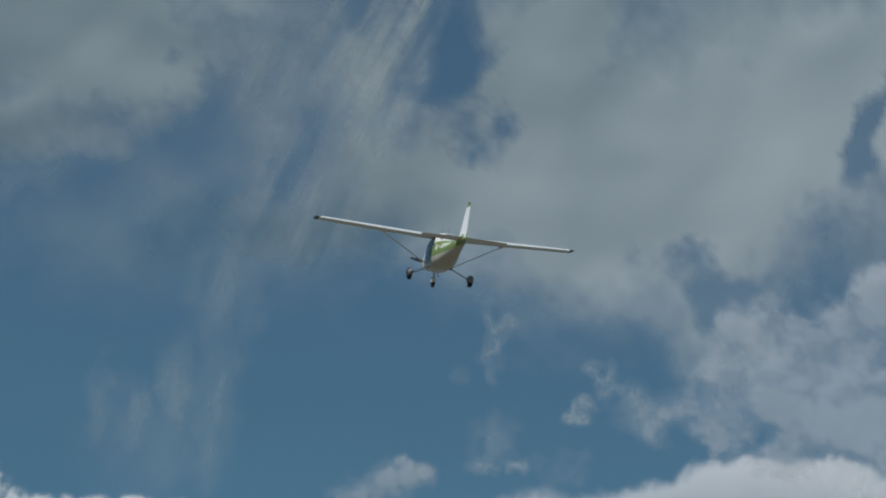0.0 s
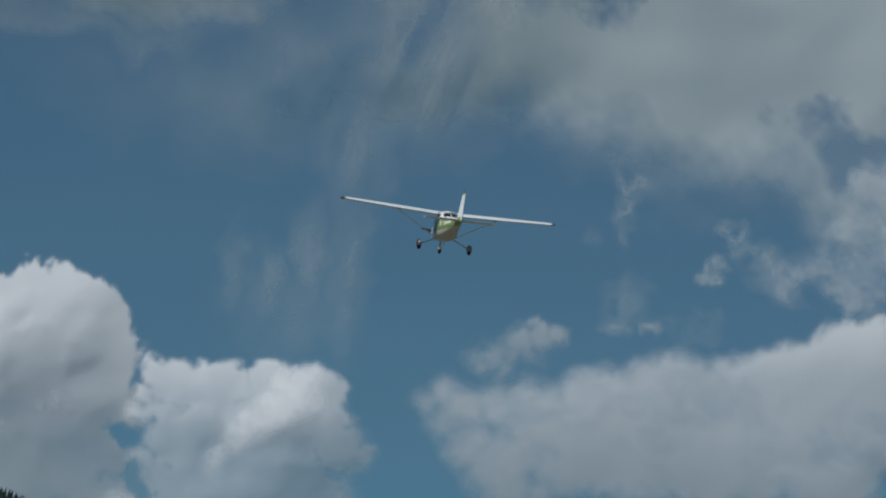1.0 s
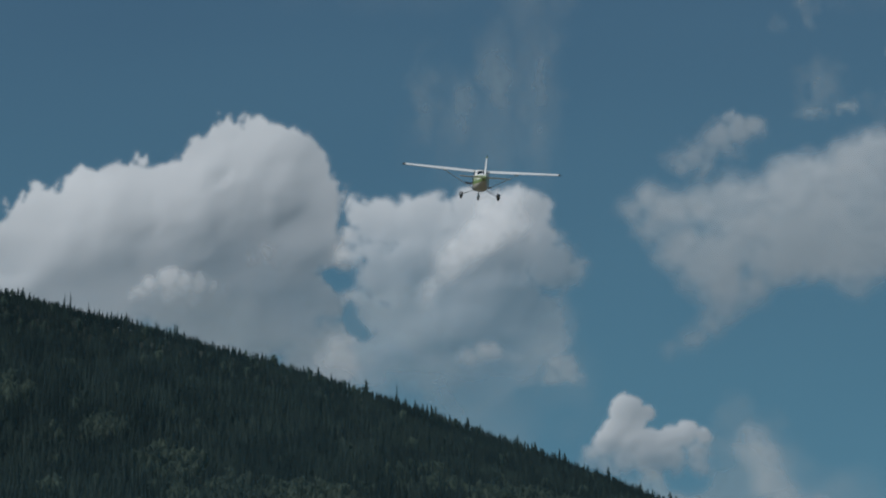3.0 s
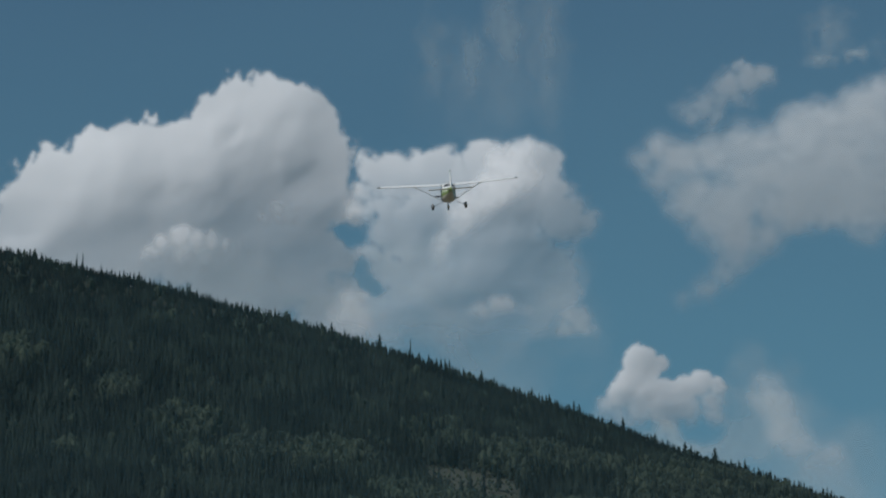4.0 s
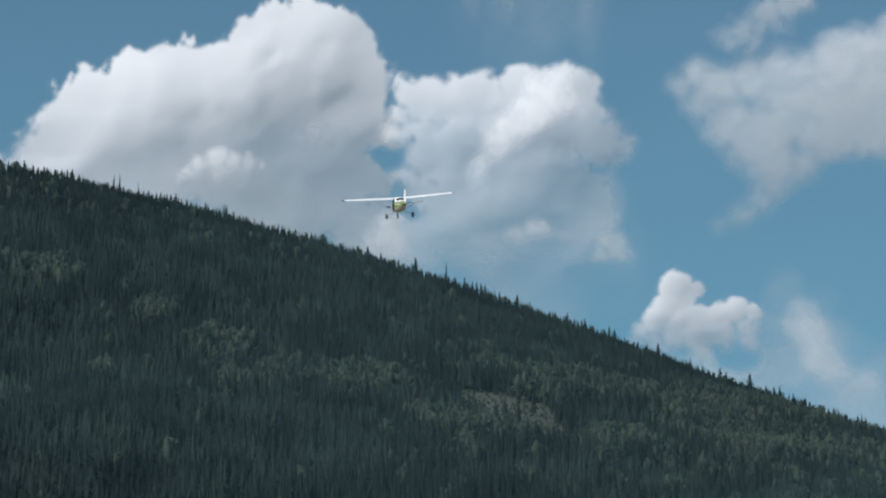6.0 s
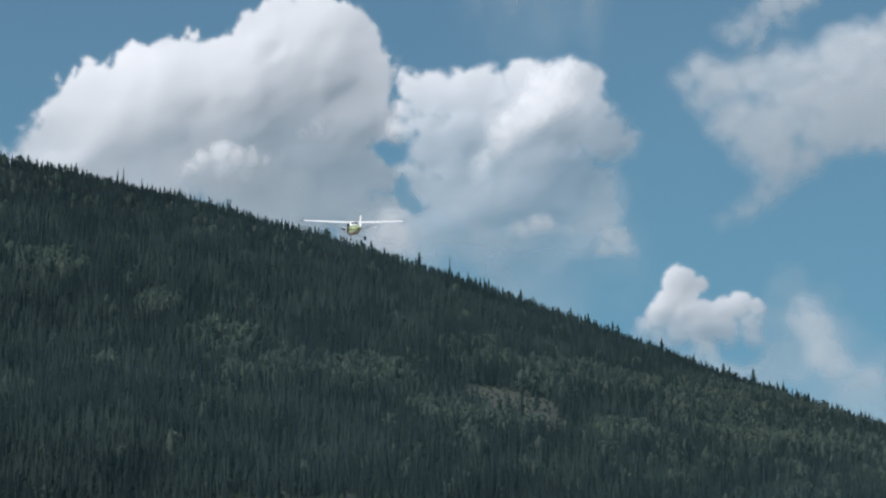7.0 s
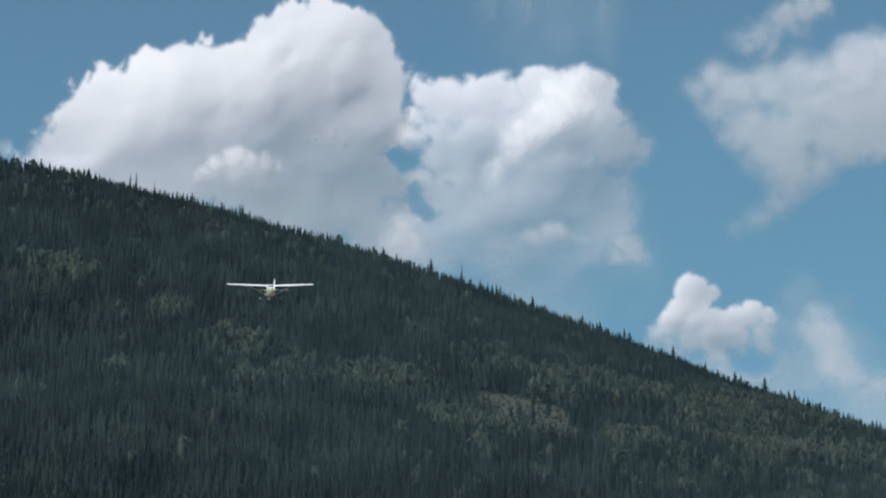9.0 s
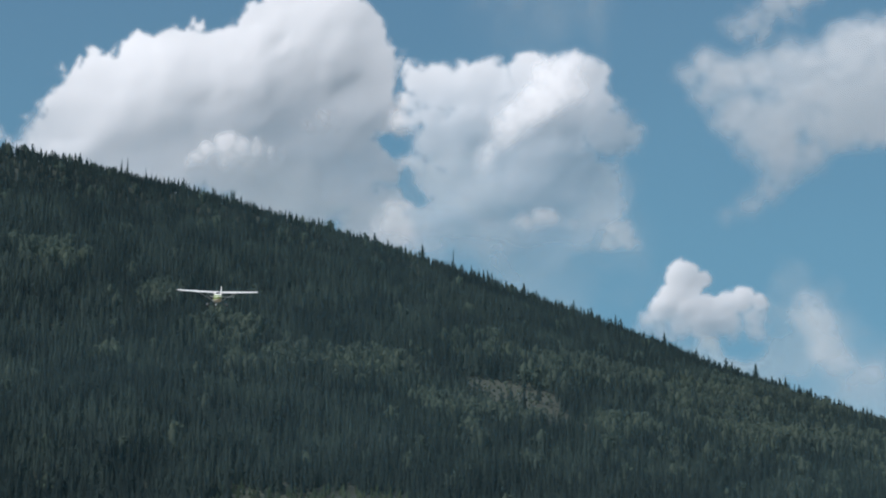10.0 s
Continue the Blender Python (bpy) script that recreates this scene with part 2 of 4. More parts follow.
    tagged(ob, "valley floor rising to a dark wooded hillside", "ground", kind="structure")


build_ground()


# ---------- trees ----------
def conifer_template(rng, sprays=46, slim=1.0):
    """Unit-high spruce: trunk, dark heart, and many drooping boughs. Returns verts, tris, and the number of bark tris (first)."""
    V, F = [], []
    base = 3
    for z, r in ((-0.03, 0.016), (0.75, 0.007)):
        for k in range(base):
            a = 2 * math.pi * k / base
            V.append((r * math.cos(a), r * math.sin(a), z))
    for k in range(base):
        j = (k + 1) % base
        F += [(k, j, base + k), (j, base + j, base + k)]
    bark = len(F)
    # heart of the crown
    for low, r, high in ((0.10, 0.105, 0.72), (0.42, 0.062, 1.0)):
        top = len(V)
        V.append((0, 0, high))
        a0 = rng.uniform(0, 6.28)
        for k in range(5):
            a = a0 + 2 * math.pi * k / 5
            V.append((slim * r * math.cos(a), slim * r * math.sin(a), low + rng.uniform(-0.04, 0.04)))
        F += [(top, top + 1 + k, top + 1 + (k + 1) % 5) for k in range(5)]
    bulge = rng.uniform(0.75, 0.95)
    for i in range(sprays):
        h = 0.07 + 0.88 * i / sprays
        r = (slim * 0.20 * (1 - h) ** bulge + 0.012) * rng.choice((0.6, 0.8, 0.95, 1.1, 1.25))
        a = 2.4 * i + rng.uniform(-0.5, 0.5)
        wide = rng.uniform(0.3, 0.6)
        n = len(V)
        V.append((r * math.cos(a), r * math.sin(a), h - rng.uniform(0.02, 0.07)))
        for q in (-wide, wide):
            V.append((0.45 * r * math.cos(a + q), 0.45 * r * math.sin(a + q), h + rng.uniform(0.0, 0.09)))
        F.append((n, n + 1, n + 2))
    return np.array(V), np.array(F), bark


def snag_template(rng):
    """Unit-high thin spire with a few short boughs."""
    return conifer_template(rng, 34, 0.45)


def broadleaf_template(rng, clumps=17):
    """Unit-high aspen or birch: trunk, limbs and a crown of many small leaf clumps."""
    V, F = [], []

    def limb(p, q, r0, r1):
        n = len(V)
        for c, r in ((p, r0), (q, r1)):
            for k in range(3):
                a = 2 * math.pi * k / 3
                V.append((c[0] + r * math.cos(a), c[1] + r * math.sin(a), c[2]))
        for k in range(3):
            j = (k + 1) % 3
            F.extend([(n + k, n + j, n + 3 + k), (n + j, n + 3 + j, n + 3 + k)])

    limb((0, 0, -0.03), (0.01, 0, 0.8), 0.014, 0.006)
    for k in range(4):
        a, z = rng.uniform(0, 6.28), rng.uniform(0.35, 0.6)
        limb((0, 0, z), (0.2 * math.cos(a), 0.2 * math.sin(a), z + 0.2), 0.006, 0.003)
    bark = len(F)
    # dense heart of the crown, then loose sprays of leaves round it
    rings = []
    for z, r in ((0.18, 0.03), (0.34, 0.13), (0.54, 0.16), (0.75, 0.12), (0.95, 0.03)):
        rings.append(len(V))
        for k in range(6):
            a = 2 * math.pi * k / 6
            rr = r * rng.uniform(0.55, 1.4)
            V.append((rr * math.cos(a), rr * math.sin(a), z + rng.uniform(-0.05, 0.05)))
    for p, q in zip(rings, rings[1:]):
        for k in range(6):
            j = (k + 1) % 6
            F.extend([(p + k, p + j, q + k), (p + j, q + j, q + k)])
    for i in range(clumps):
        a, h = rng.uniform(0, 6.28), rng.uniform(0, 1)
        z = 0.22 + 0.72 * h
        wide = 0.26 * math.sqrt(max(0.05, 1 - (2 * (h - 0.42)) ** 2 * 0.8))
        rad = wide * math.sqrt(rng.uniform(0.5, 1))
        c = Vector((rad * math.cos(a), rad * math.sin(a), z))
        for k in range(6):
            n = len(V)
            e = c + Vector((rng.uniform(-1, 1), rng.uniform(-1, 1), rng.uniform(-1, 1))) * 0.07
            for q in range(3):
                V.append(tuple(e + Vector((rng.uniform(-1, 1), rng.uniform(-1, 1), rng.uniform(-1, 1))).normalized() * rng.uniform(0.05, 0.10)))
            F.append((n, n + 1, n + 2))
    return np.array(V), np.array(F), bark


rng_trees = random.Random(5)
CONIFERS = [conifer_template(rng_trees) for _ in range(10)]
SLIM = [conifer_template(rng_trees, 44, 0.72) for _ in range(6)]
CREST = [conifer_template(rng_trees, 64, 0.95) for _ in range(6)] + [conifer_template(rng_trees, 60, 0.7) for _ in range(4)]
SAPLINGS = [conifer_template(rng_trees, 20, 1.5) for _ in range(5)]
SNAGS = [snag_template(rng_trees) for _ in range(3)]
BROAD = [broadleaf_template(rng_trees) for _ in range(8)]
BUSHES = [broadleaf_template(rng_trees, 5) for _ in range(4)]

# stands of broadleaved trees on the hillside: centre x, y, half width, half depth, share
STANDS = [(-300, 2195, 26, 40, 0.4), (-201, 2123, 12, 50, 0.75), (-152, 2028, 15, 28, 0.55), (-129, 2031, 11, 36, 0.75),
          (-96, 1946, 34, 38, 0.75), (-139, 1925, 7, 20, 0.9), (-215, 1900, 7, 18, 0.9), (-143, 1609, 6, 12, 0.4), (-50, 1946, 28, 42, 0.75),
          (30, 2085, 26, 60, 0.55), (2, 1822, 18, 34, 0.7), (33, 1768, 30, 26, 0.7), (78, 2025, 24, 60, 0.5), (128, 2090, 46, 50, 0.75),
          (110, 1807, 24, 34, 0.7), (186, 2070, 40, 70, 0.7), (208, 1850, 44, 45, 0.85), (290, 2260, 46, 46, 0.8), (177, 1894, 40, 40, 0.45)]
MEADOW = (-66, 1450, 62, 76)


def inside(x, y, e):
    return ((x - e[0]) / e[2]) ** 2 + ((y - e[1]) / e[3]) ** 2


def in_clearing(x, y):
    """Below 1 inside the clearing, which slants down the slope to the right."""
    return inside(x, y + 1.1 * (x - CLEARING[0]), CLEARING)


def scatter(name, spots, templates, mats, label, category):
    """One object of many trees. spots: rows of x, y, z, height, width factor, turn, template."""
    spots = np.array(spots)
    VV, FF, MM, TT, base = [], [], [], [], 0
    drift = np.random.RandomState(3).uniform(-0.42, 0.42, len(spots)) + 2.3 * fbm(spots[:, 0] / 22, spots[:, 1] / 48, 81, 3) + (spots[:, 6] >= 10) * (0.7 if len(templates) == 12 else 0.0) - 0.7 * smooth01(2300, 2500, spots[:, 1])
    for k, (V, F, bark) in enumerate(templates):
        S = spots[spots[:, 6] == k]
        T = drift[spots[:, 6] == k]
        if not len(S):
            continue
        c, s = np.cos(S[:, 5])[:, None], np.sin(S[:, 5])[:, None]
        h, w = S[:, 3][:, None], (S[:, 3] * S[:, 4])[:, None]
        lean = 0.03 * np.sin(S[:, 5] * 7)[:, None]
        x = (V[:, 0] * c - V[:, 1] * s) * w + lean * V[:, 2] * h + S[:, 0][:, None]
        y = (V[:, 0] * s + V[:, 1] * c) * w + S[:, 1][:, None]
        z = V[:, 2] * h + S[:, 2][:, None]
        VV.append(np.stack([x, y, z], -1).reshape(-1, 3))
        FF.append((F[None] + (np.arange(len(S)) * len(V))[:, None, None] + base).reshape(-1, 3))
        m = np.ones(len(F), int)
        m[:bark] = 0
        MM.append(np.tile(m, len(S)))
        base += len(S) * len(V)
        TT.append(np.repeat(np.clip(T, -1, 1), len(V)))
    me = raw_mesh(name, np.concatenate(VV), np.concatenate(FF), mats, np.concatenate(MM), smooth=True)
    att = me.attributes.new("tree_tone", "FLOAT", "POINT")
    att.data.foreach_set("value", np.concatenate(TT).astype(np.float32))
    tagged(new(name, me), label, category, kind="stuff")


def build_forest():
    rng = np.random.RandomState(11)
    dark, pale, young, under = [], [], [], []
    step = 5.5
    for y in np.arange(1395, 2612, 1.4 * step):
        half = y * 0.158 + 18
        n = int(2 * half / step)
        xs = np.linspace(-half, half, n) + rng.uniform(-2.5, 2.5) + rng.uniform(-2.6, 2.6, n)
        ys = y + rng.uniform(-4.5, 4.5, n)
        zs = ground_height(xs, ys)
        patch = fbm(xs / 38, ys / 70, 71, 3)
        tall = fbm(xs / 30, ys / 46, 75, 3)
        fray = fbm((xs + 0.25 * ys) / 14, (ys - 0.6 * xs) / 40, 78, 2)
        for x, yy, z, pn, tn, fn in zip(xs, ys, zs, patch, tall, fray):
            turn = rng.uniform(0, 6.28)
            if in_clearing(x, yy) < 1 + 0.9 * pn and rng.rand() < 0.97:
                if rng.rand() < 0.8:
                    pale.append((x, yy, z, rng.uniform(1.4, 3.4), rng.uniform(1.6, 2.4), turn, 8 + rng.randint(4)))
                continue
            if inside(x, yy, MEADOW) < 1 + 0.8 * pn:
                young.append((x, yy, z, rng.uniform(4.0, 7.5), rng.uniform(1.6, 2.1), turn, rng.randint(10)))
                continue
            # broadleaved trees mix in towards the lower right of the slope
            share = 0.012 + (0.10 * smooth01(-60, 140, x) if yy < 2250 and pn > 0.05 else 0)
            for e in STANDS:
                d = inside(x, yy, e)
                if d < 3.5:
                    share = max(share, 1.15 * e[4] * (1 - smooth01(0.2, 2.2, d - 1.7 * pn - 0.8 * fn)))
            fall = smooth01(2380, 2520, yy)
            if rng.rand() < share:
                pale.append((x, yy, z, rng.uniform(11.5, 18.5) - 4 * fall, rng.uniform(0.9, 1.35), turn, rng.randint(8)))
            else:
                h = 9.2 + 6.6 * (1 - fall) + (5.5 - 3 * fall) * tn + rng.uniform(-3.2, 3.2) + (3.5 * (1 - fall) if rng.rand() < 0.12 else 0)
                if rng.rand() < 0.6 + 0.4 * fall:
                    gx, gy = x + rng.uniform(-2.4, 2.4), yy + rng.uniform(2.0, 5.0)
                    under.append((gx, gy, z + 0.8, rng.uniform(6.5, 11.0) * (1 - 0.25 * fall), rng.uniform(0.8, 1.05) * (1 + 0.3 * fall), turn + 1, rng.randint(5)))
                dark.append((x, yy, z, max(5.0, h), rng.uniform(0.95, 1.5), turn, rng.randint(16)))
    # low growth that closes the gaps along the crest
    for x in np.arange(-440, 440, 1.5):
        cx, cy = x + rng.uniform(-0.8, 0.8), 2592 + rng.uniform(-5, 6)
        under.append((cx, cy, float(ground_height(np.array([cx]), np.array([cy]))[0]), rng.uniform(7.2, 10.4), rng.uniform(0.9, 1.25), rng.uniform(0, 6.28), rng.randint(5)))
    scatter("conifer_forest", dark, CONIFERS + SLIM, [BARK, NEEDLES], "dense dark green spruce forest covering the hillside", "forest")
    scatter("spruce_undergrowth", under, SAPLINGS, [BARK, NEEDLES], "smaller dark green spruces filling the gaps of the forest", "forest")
    scatter("broadleaf_stand", pale, BROAD + BUSHES, [BARK, LEAVES], "paler grey-green aspen stands scattered among the spruces", "trees")
    scatter("young_spruce_stand", young, CONIFERS, [BARK, YOUNG], "bright green young spruces at the foot of the hill", "trees")


def tree_thing(name, template, leaf, label, bark=BARK):
    V, F, nb = template
    root = new(name)
    tagged(root, label, "tree", "trees along the crest")
    for nm, faces, mat in (("trunk", F[:nb], bark), ("crown", F[nb:], leaf)):
        used = np.unique(faces)
        back = np.full(len(V), -1)
        back[used] = np.arange(len(used))
        ob = new(nm, raw_mesh(nm, V[used], back[faces], [mat]))
        ob.parent = root
    return root


def build_crest():
    """Single trees that stand against the sky along the crest."""
    rng = random.Random(23)
    kinds = [tree_thing("spruce_tree", t, NEEDLES, "dark pointed spruce tree on the crest of the hill") for t in CREST]
    spire = [tree_thing("spruce_tree", t, NEEDLES, "tall thin spire-like spruce standing out above the crest") for t in SNAGS]
    leafy = [tree_thing("aspen_tree", t, LEAVES, "rounded grey-green aspen on the crest of the hill") for t in BROAD[:2]]
    fresh = {o: True for o in kinds + spire + leafy}

    def put(proto, x, y, h, w):
        z = float(ground_height(np.array([x]), np.array([y]))[0])
        m = Matrix.LocRotScale((x, y, z), Euler((0, 0, rng.uniform(0, 6.28))), None)
        ob = proto
        if fresh.get(proto):
            fresh[proto] = False
            proto.matrix_basis = m
        else:
            ob = copy_thing(proto, m)
        ob.scale = (w, w, h)

    x = -425.0
    while x < 425:
        lift = 1 + 0.1 * math.sin(x * 0.05) + 0.1 * math.sin(x * 0.173 + 1)
        h = rng.choice((9.5, 10, 10.5, 11, 12, 14)) * lift * rng.uniform(0.85, 1.15)
        if rng.random() < 0.05:
            put(rng.choice(leafy), x, 2597 + rng.uniform(-8, 6), h * 0.9, h * 0.9)
        else:
            put(rng.choice(kinds), x, 2597 + rng.uniform(-10, 8), h, h * rng.uniform(1.2, 1.75))
        x += rng.uniform(1.7, 4.2)
    for px, h in ((-283, 20), (-278, 22), (9, 24), (-262, 17)):
        put(rng.choice(spire), px, 2594, h, h)
    for px, h in ((-18, 19), (71, 16), (194, 18), (274, 22), (288, 17), (300, 21), (326, 18), (345, 16), (365, 19), (-320, 16), (248, 17), (-60, 16), (130, 16), (388, 19)):
        put(rng.choice(kinds[:6]), px, 2595, h, h * 1.6)
    for k, proto in enumerate([p for p in fresh if fresh[p]]):
        put(proto, -330 + 97 * k, 2594, 12, 14)


build_forest()
build_crest()


# ---------- clouds ----------
SKY_FAR = 4400.0
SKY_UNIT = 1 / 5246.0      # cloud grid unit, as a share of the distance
TILT = radians(5.65)


def sky_points(u, v, far):
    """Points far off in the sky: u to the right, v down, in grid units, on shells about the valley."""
    a, b = (u - 784) * SKY_UNIT, (441 - v) * SKY_UNIT
    c, s = math.cos(TILT), math.sin(TILT)
    x, y, z = a, c - s * b, s + c * b
    n = np.sqrt(x * x + y * y + z * z)
    return np.stack([x / n * far, y / n * far, z / n * far + EYE[2]], -1)


def blurred(a, cells):
    if cells <= 0:
        return a
    k = np.arange(-int(3 * cells) - 1, int(3 * cells) + 2)
    w = np.exp(-0.5 * (k / cells) ** 2)
    w /= w.sum()
    pad = len(k) // 2
    for ax in (0, 1):
        widths = [(0, 0), (0, 0)]
        widths[ax] = (pad, pad)
        p = np.pad(a, widths, mode="edge")
        a = sum(w[i] * np.take(p, np.arange(i, i + a.shape[ax]), axis=ax) for i in range(len(k)))
    return a


def cloud_mesh(name, U, V, alpha, depth, far, mat, label):
    n, m = U.shape
    pts = sky_points(U, V, far - depth * SKY_FAR * SKY_UNIT).reshape(-1, 3)
    i = (np.arange(n - 1)[:, None] * m + np.arange(m - 1)).ravel()
    F = np.stack([i, i + m, i + m + 1, i + 1], 1)
    al = alpha.ravel()
    F = F[al[F].max(1) > 0.004]
    used = np.unique(F)
    back = np.full(n * m, -1)
    back[used] = np.arange(len(used))
    me = raw_mesh(name, pts[used], back[F], [mat], smooth=True)
    att = me.attributes.new("vapour_share", "FLOAT", "POINT")
    att.data.foreach_set("value", al[used].astype(np.float32))
    tagged(new(name, me), label, "cloud", "clouds")


def cumulus(label, puffs, seed, holes=(), cell=3.0, far=SKY_FAR, rough=14.0, crisp=11.0, woolly=40.0,
            base=(9e3, 9.1e3), top=(0, 1), opacity=1.0, swell=1.0, soften=1.0, billow=0.16, warp=12.0, left=None, thin=0.25, fade=0.22, fringe=14.0, melt=0.0, dome=None, knobs=1.0, lee=None, cauli=0.0, heads=()):
    """A heaped cloud: big puffs that carry smaller puffs, those smaller ones again, with billows on them.
    base: where the cloud thins out downwards; top: between these heights its edge turns from crisp to woolly."""
    rng = np.random.RandomState(seed)
    balls = []
    for u, v, r, *lift in puffs:
        z0 = lift[0] if lift else 0.0
        balls.append((u, v, z0, r))
        for k in range(9):
            a, s = rng.uniform(0, 2 * np.pi), math.sqrt(rng.uniform(0.05, 1))
            u1, v1, z1, r1 = u + 0.78 * r * s * math.cos(a), v + 0.78 * r * s * math.sin(a), z0 + 0.78 * r * math.sqrt(1 - s * s), r * rng.uniform(0.2, 0.4)
            balls.append((u1, v1, z1, r1))
            if r > 40:
                for j in range(4):
                    a2, s2 = rng.uniform(0, 2 * np.pi), math.sqrt(rng.uniform(0.05, 1))
                    balls.append((u1 + 0.8 * r1 * s2 * math.cos(a2), v1 + 0.8 * r1 * s2 * math.sin(a2),
                                  z1 + 0.8 * r1 * math.sqrt(1 - s2 * s2), r1 * rng.uniform(0.3, 0.5)))
    arr = np.array([p[:3] for p in puffs])
    lo = (arr[:, :2] - arr[:, 2:]).min(0) - 45
    hi = (arr[:, :2] + arr[:, 2:]).max(0) + 45
    U, V = np.meshgrid(np.arange(lo[0], hi[0], cell), np.arange(lo[1], hi[1], cell))
    Uw = U + warp * fbm(U / 60, V / 60, seed + 1, 4)
    Vw = V + warp * fbm(U / 60, V / 60, seed + 9, 4)
    E, H = np.full(U.shape, -60.0), np.full(U.shape, 0.0)
    for u, v, z, r in balls:
        c0, c1 = np.searchsorted(U[0], (u - 2 * r - 40, u + 2 * r + 40))
        r0, r1 = np.searchsorted(V[:, 0], (v - 2 * r - 40, v + 2 * r + 40))
        w = np.s_[r0:r1, c0:c1]
        d = np.hypot(Uw[w] - u, Vw[w] - v)
        E[w] = np.maximum(E[w], r - d)
        H[w] = np.maximum(H[w], np.where(d < r, z + np.sqrt(np.maximum(r * r - d * d, 0)), 0))
    turn = smooth01(top[0], top[1], V + 30 * fbm(U / 90, V / 90, seed + 30, 3))
    fine = fbm(U / 20, V / 20, seed + 20, 6, 0.62)
    E = blurred(E, melt / cell) + rough * fine * (0.85 + 0.5 * turn)
    # frayed fringe along the upper rim
    E = E + fringe * np.clip(fbm((U + 0.35 * V) / 11, V / 40, seed + 70, 4), 0, 1) * (1 - turn)
    gap = np.ones(U.shape)
    for u, v, r, q in holes:
        gap = gap * smooth01(-4, 8, np.hypot(Uw - u, (Vw - v) / q) - r + 7 * fine)
    edge = crisp + (woolly - crisp) * turn
    alpha = smooth01(0, 1, E / edge) * gap
    # the heap thins unevenly towards its base
    drift = fbm(Uw / 110, Vw / 70, seed + 60, 6, 0.6)
    alpha = alpha * opacity * (1 - thin * turn * smooth01(-0.15, 0.45, drift)) * (1 - fade * turn)
    alpha = alpha * (1 - smooth01(base[0], base[1], V + 60 * fbm(U / 120, V / 80, seed + 40, 4)))
    if left is not None:
        alpha = alpha * smooth01(left[0], left[1], U + 40 * fine)
    H = H * (1 - 0.45 * turn)
    # away from the sun the heap is smooth and soft
    calm = 0 * U
    if lee:
        calm = smooth01(0, 1, ((U - lee[0]) * lee[2] + (V - lee[1]) * lee[3]) / lee[4] + 0.35 * fbm(U / 140, V / 140, seed + 90, 3))
    broad, middle, near = blurred(H, 30 * soften / cell), blurred(H, 12 * soften / cell), blurred(H, 5.0 * soften / cell)
    if lee:
        broad = broad * (1 - calm) + calm * blurred(H, 66 / cell)
    H = swell * (0.44 * broad + knobs * (1 - 0.8 * calm) * (0.10 * middle + 0.07 * near))
    H = H + billow * 9 * (1 - 0.5 * calm) * blurred(fbm(Uw / 60, Vw / 60, seed + 50, 5, 0.47), 3.5 / cell) * np.clip(broad / 25, 0, 1)
    if cauli:
        # broad soft swells, with rounded florets on the sunlit side
        H = H + 9 * cauli * (1 - 0.5 * calm) * fbm(Uw / 150, Vw / 120, seed + 85, 2)
        H = H - cauli * (1 - calm) * blurred(fbm(Uw / 75, Vw / 75, seed + 80, 4, 0.5, True), 6 / cell) * np.clip(broad / 25, 0, 1)
    for u, v, r, q in heads:
        # a rounded head that turns its face up to the sun, with a soft hollow under it
        a, b = (Uw - u) / r, (Vw - v) / r
        H = H + q * r * np.exp(-a * a - b * b) * (0.6 * a + 0.8 * b)
    if dome:
        # the heap's great bulge falls back towards its top and its sunlit flank, and less so on its far side
        uc, vc, ru, rv, lean, away = dome
        H = H - 0.5 * lean * (np.maximum(uc - U, 0) ** 2 / ru + np.maximum(vc - V, 0) ** 2 / rv)
        H = H - 0.5 * away * (np.maximum(U - uc, 0) ** 2 / ru + np.maximum(V - vc, 0) ** 2 / rv)
    cloud_mesh("cumulus_cloud", U, V, blurred(alpha, 0.6), H, far, CUMULUS, label)


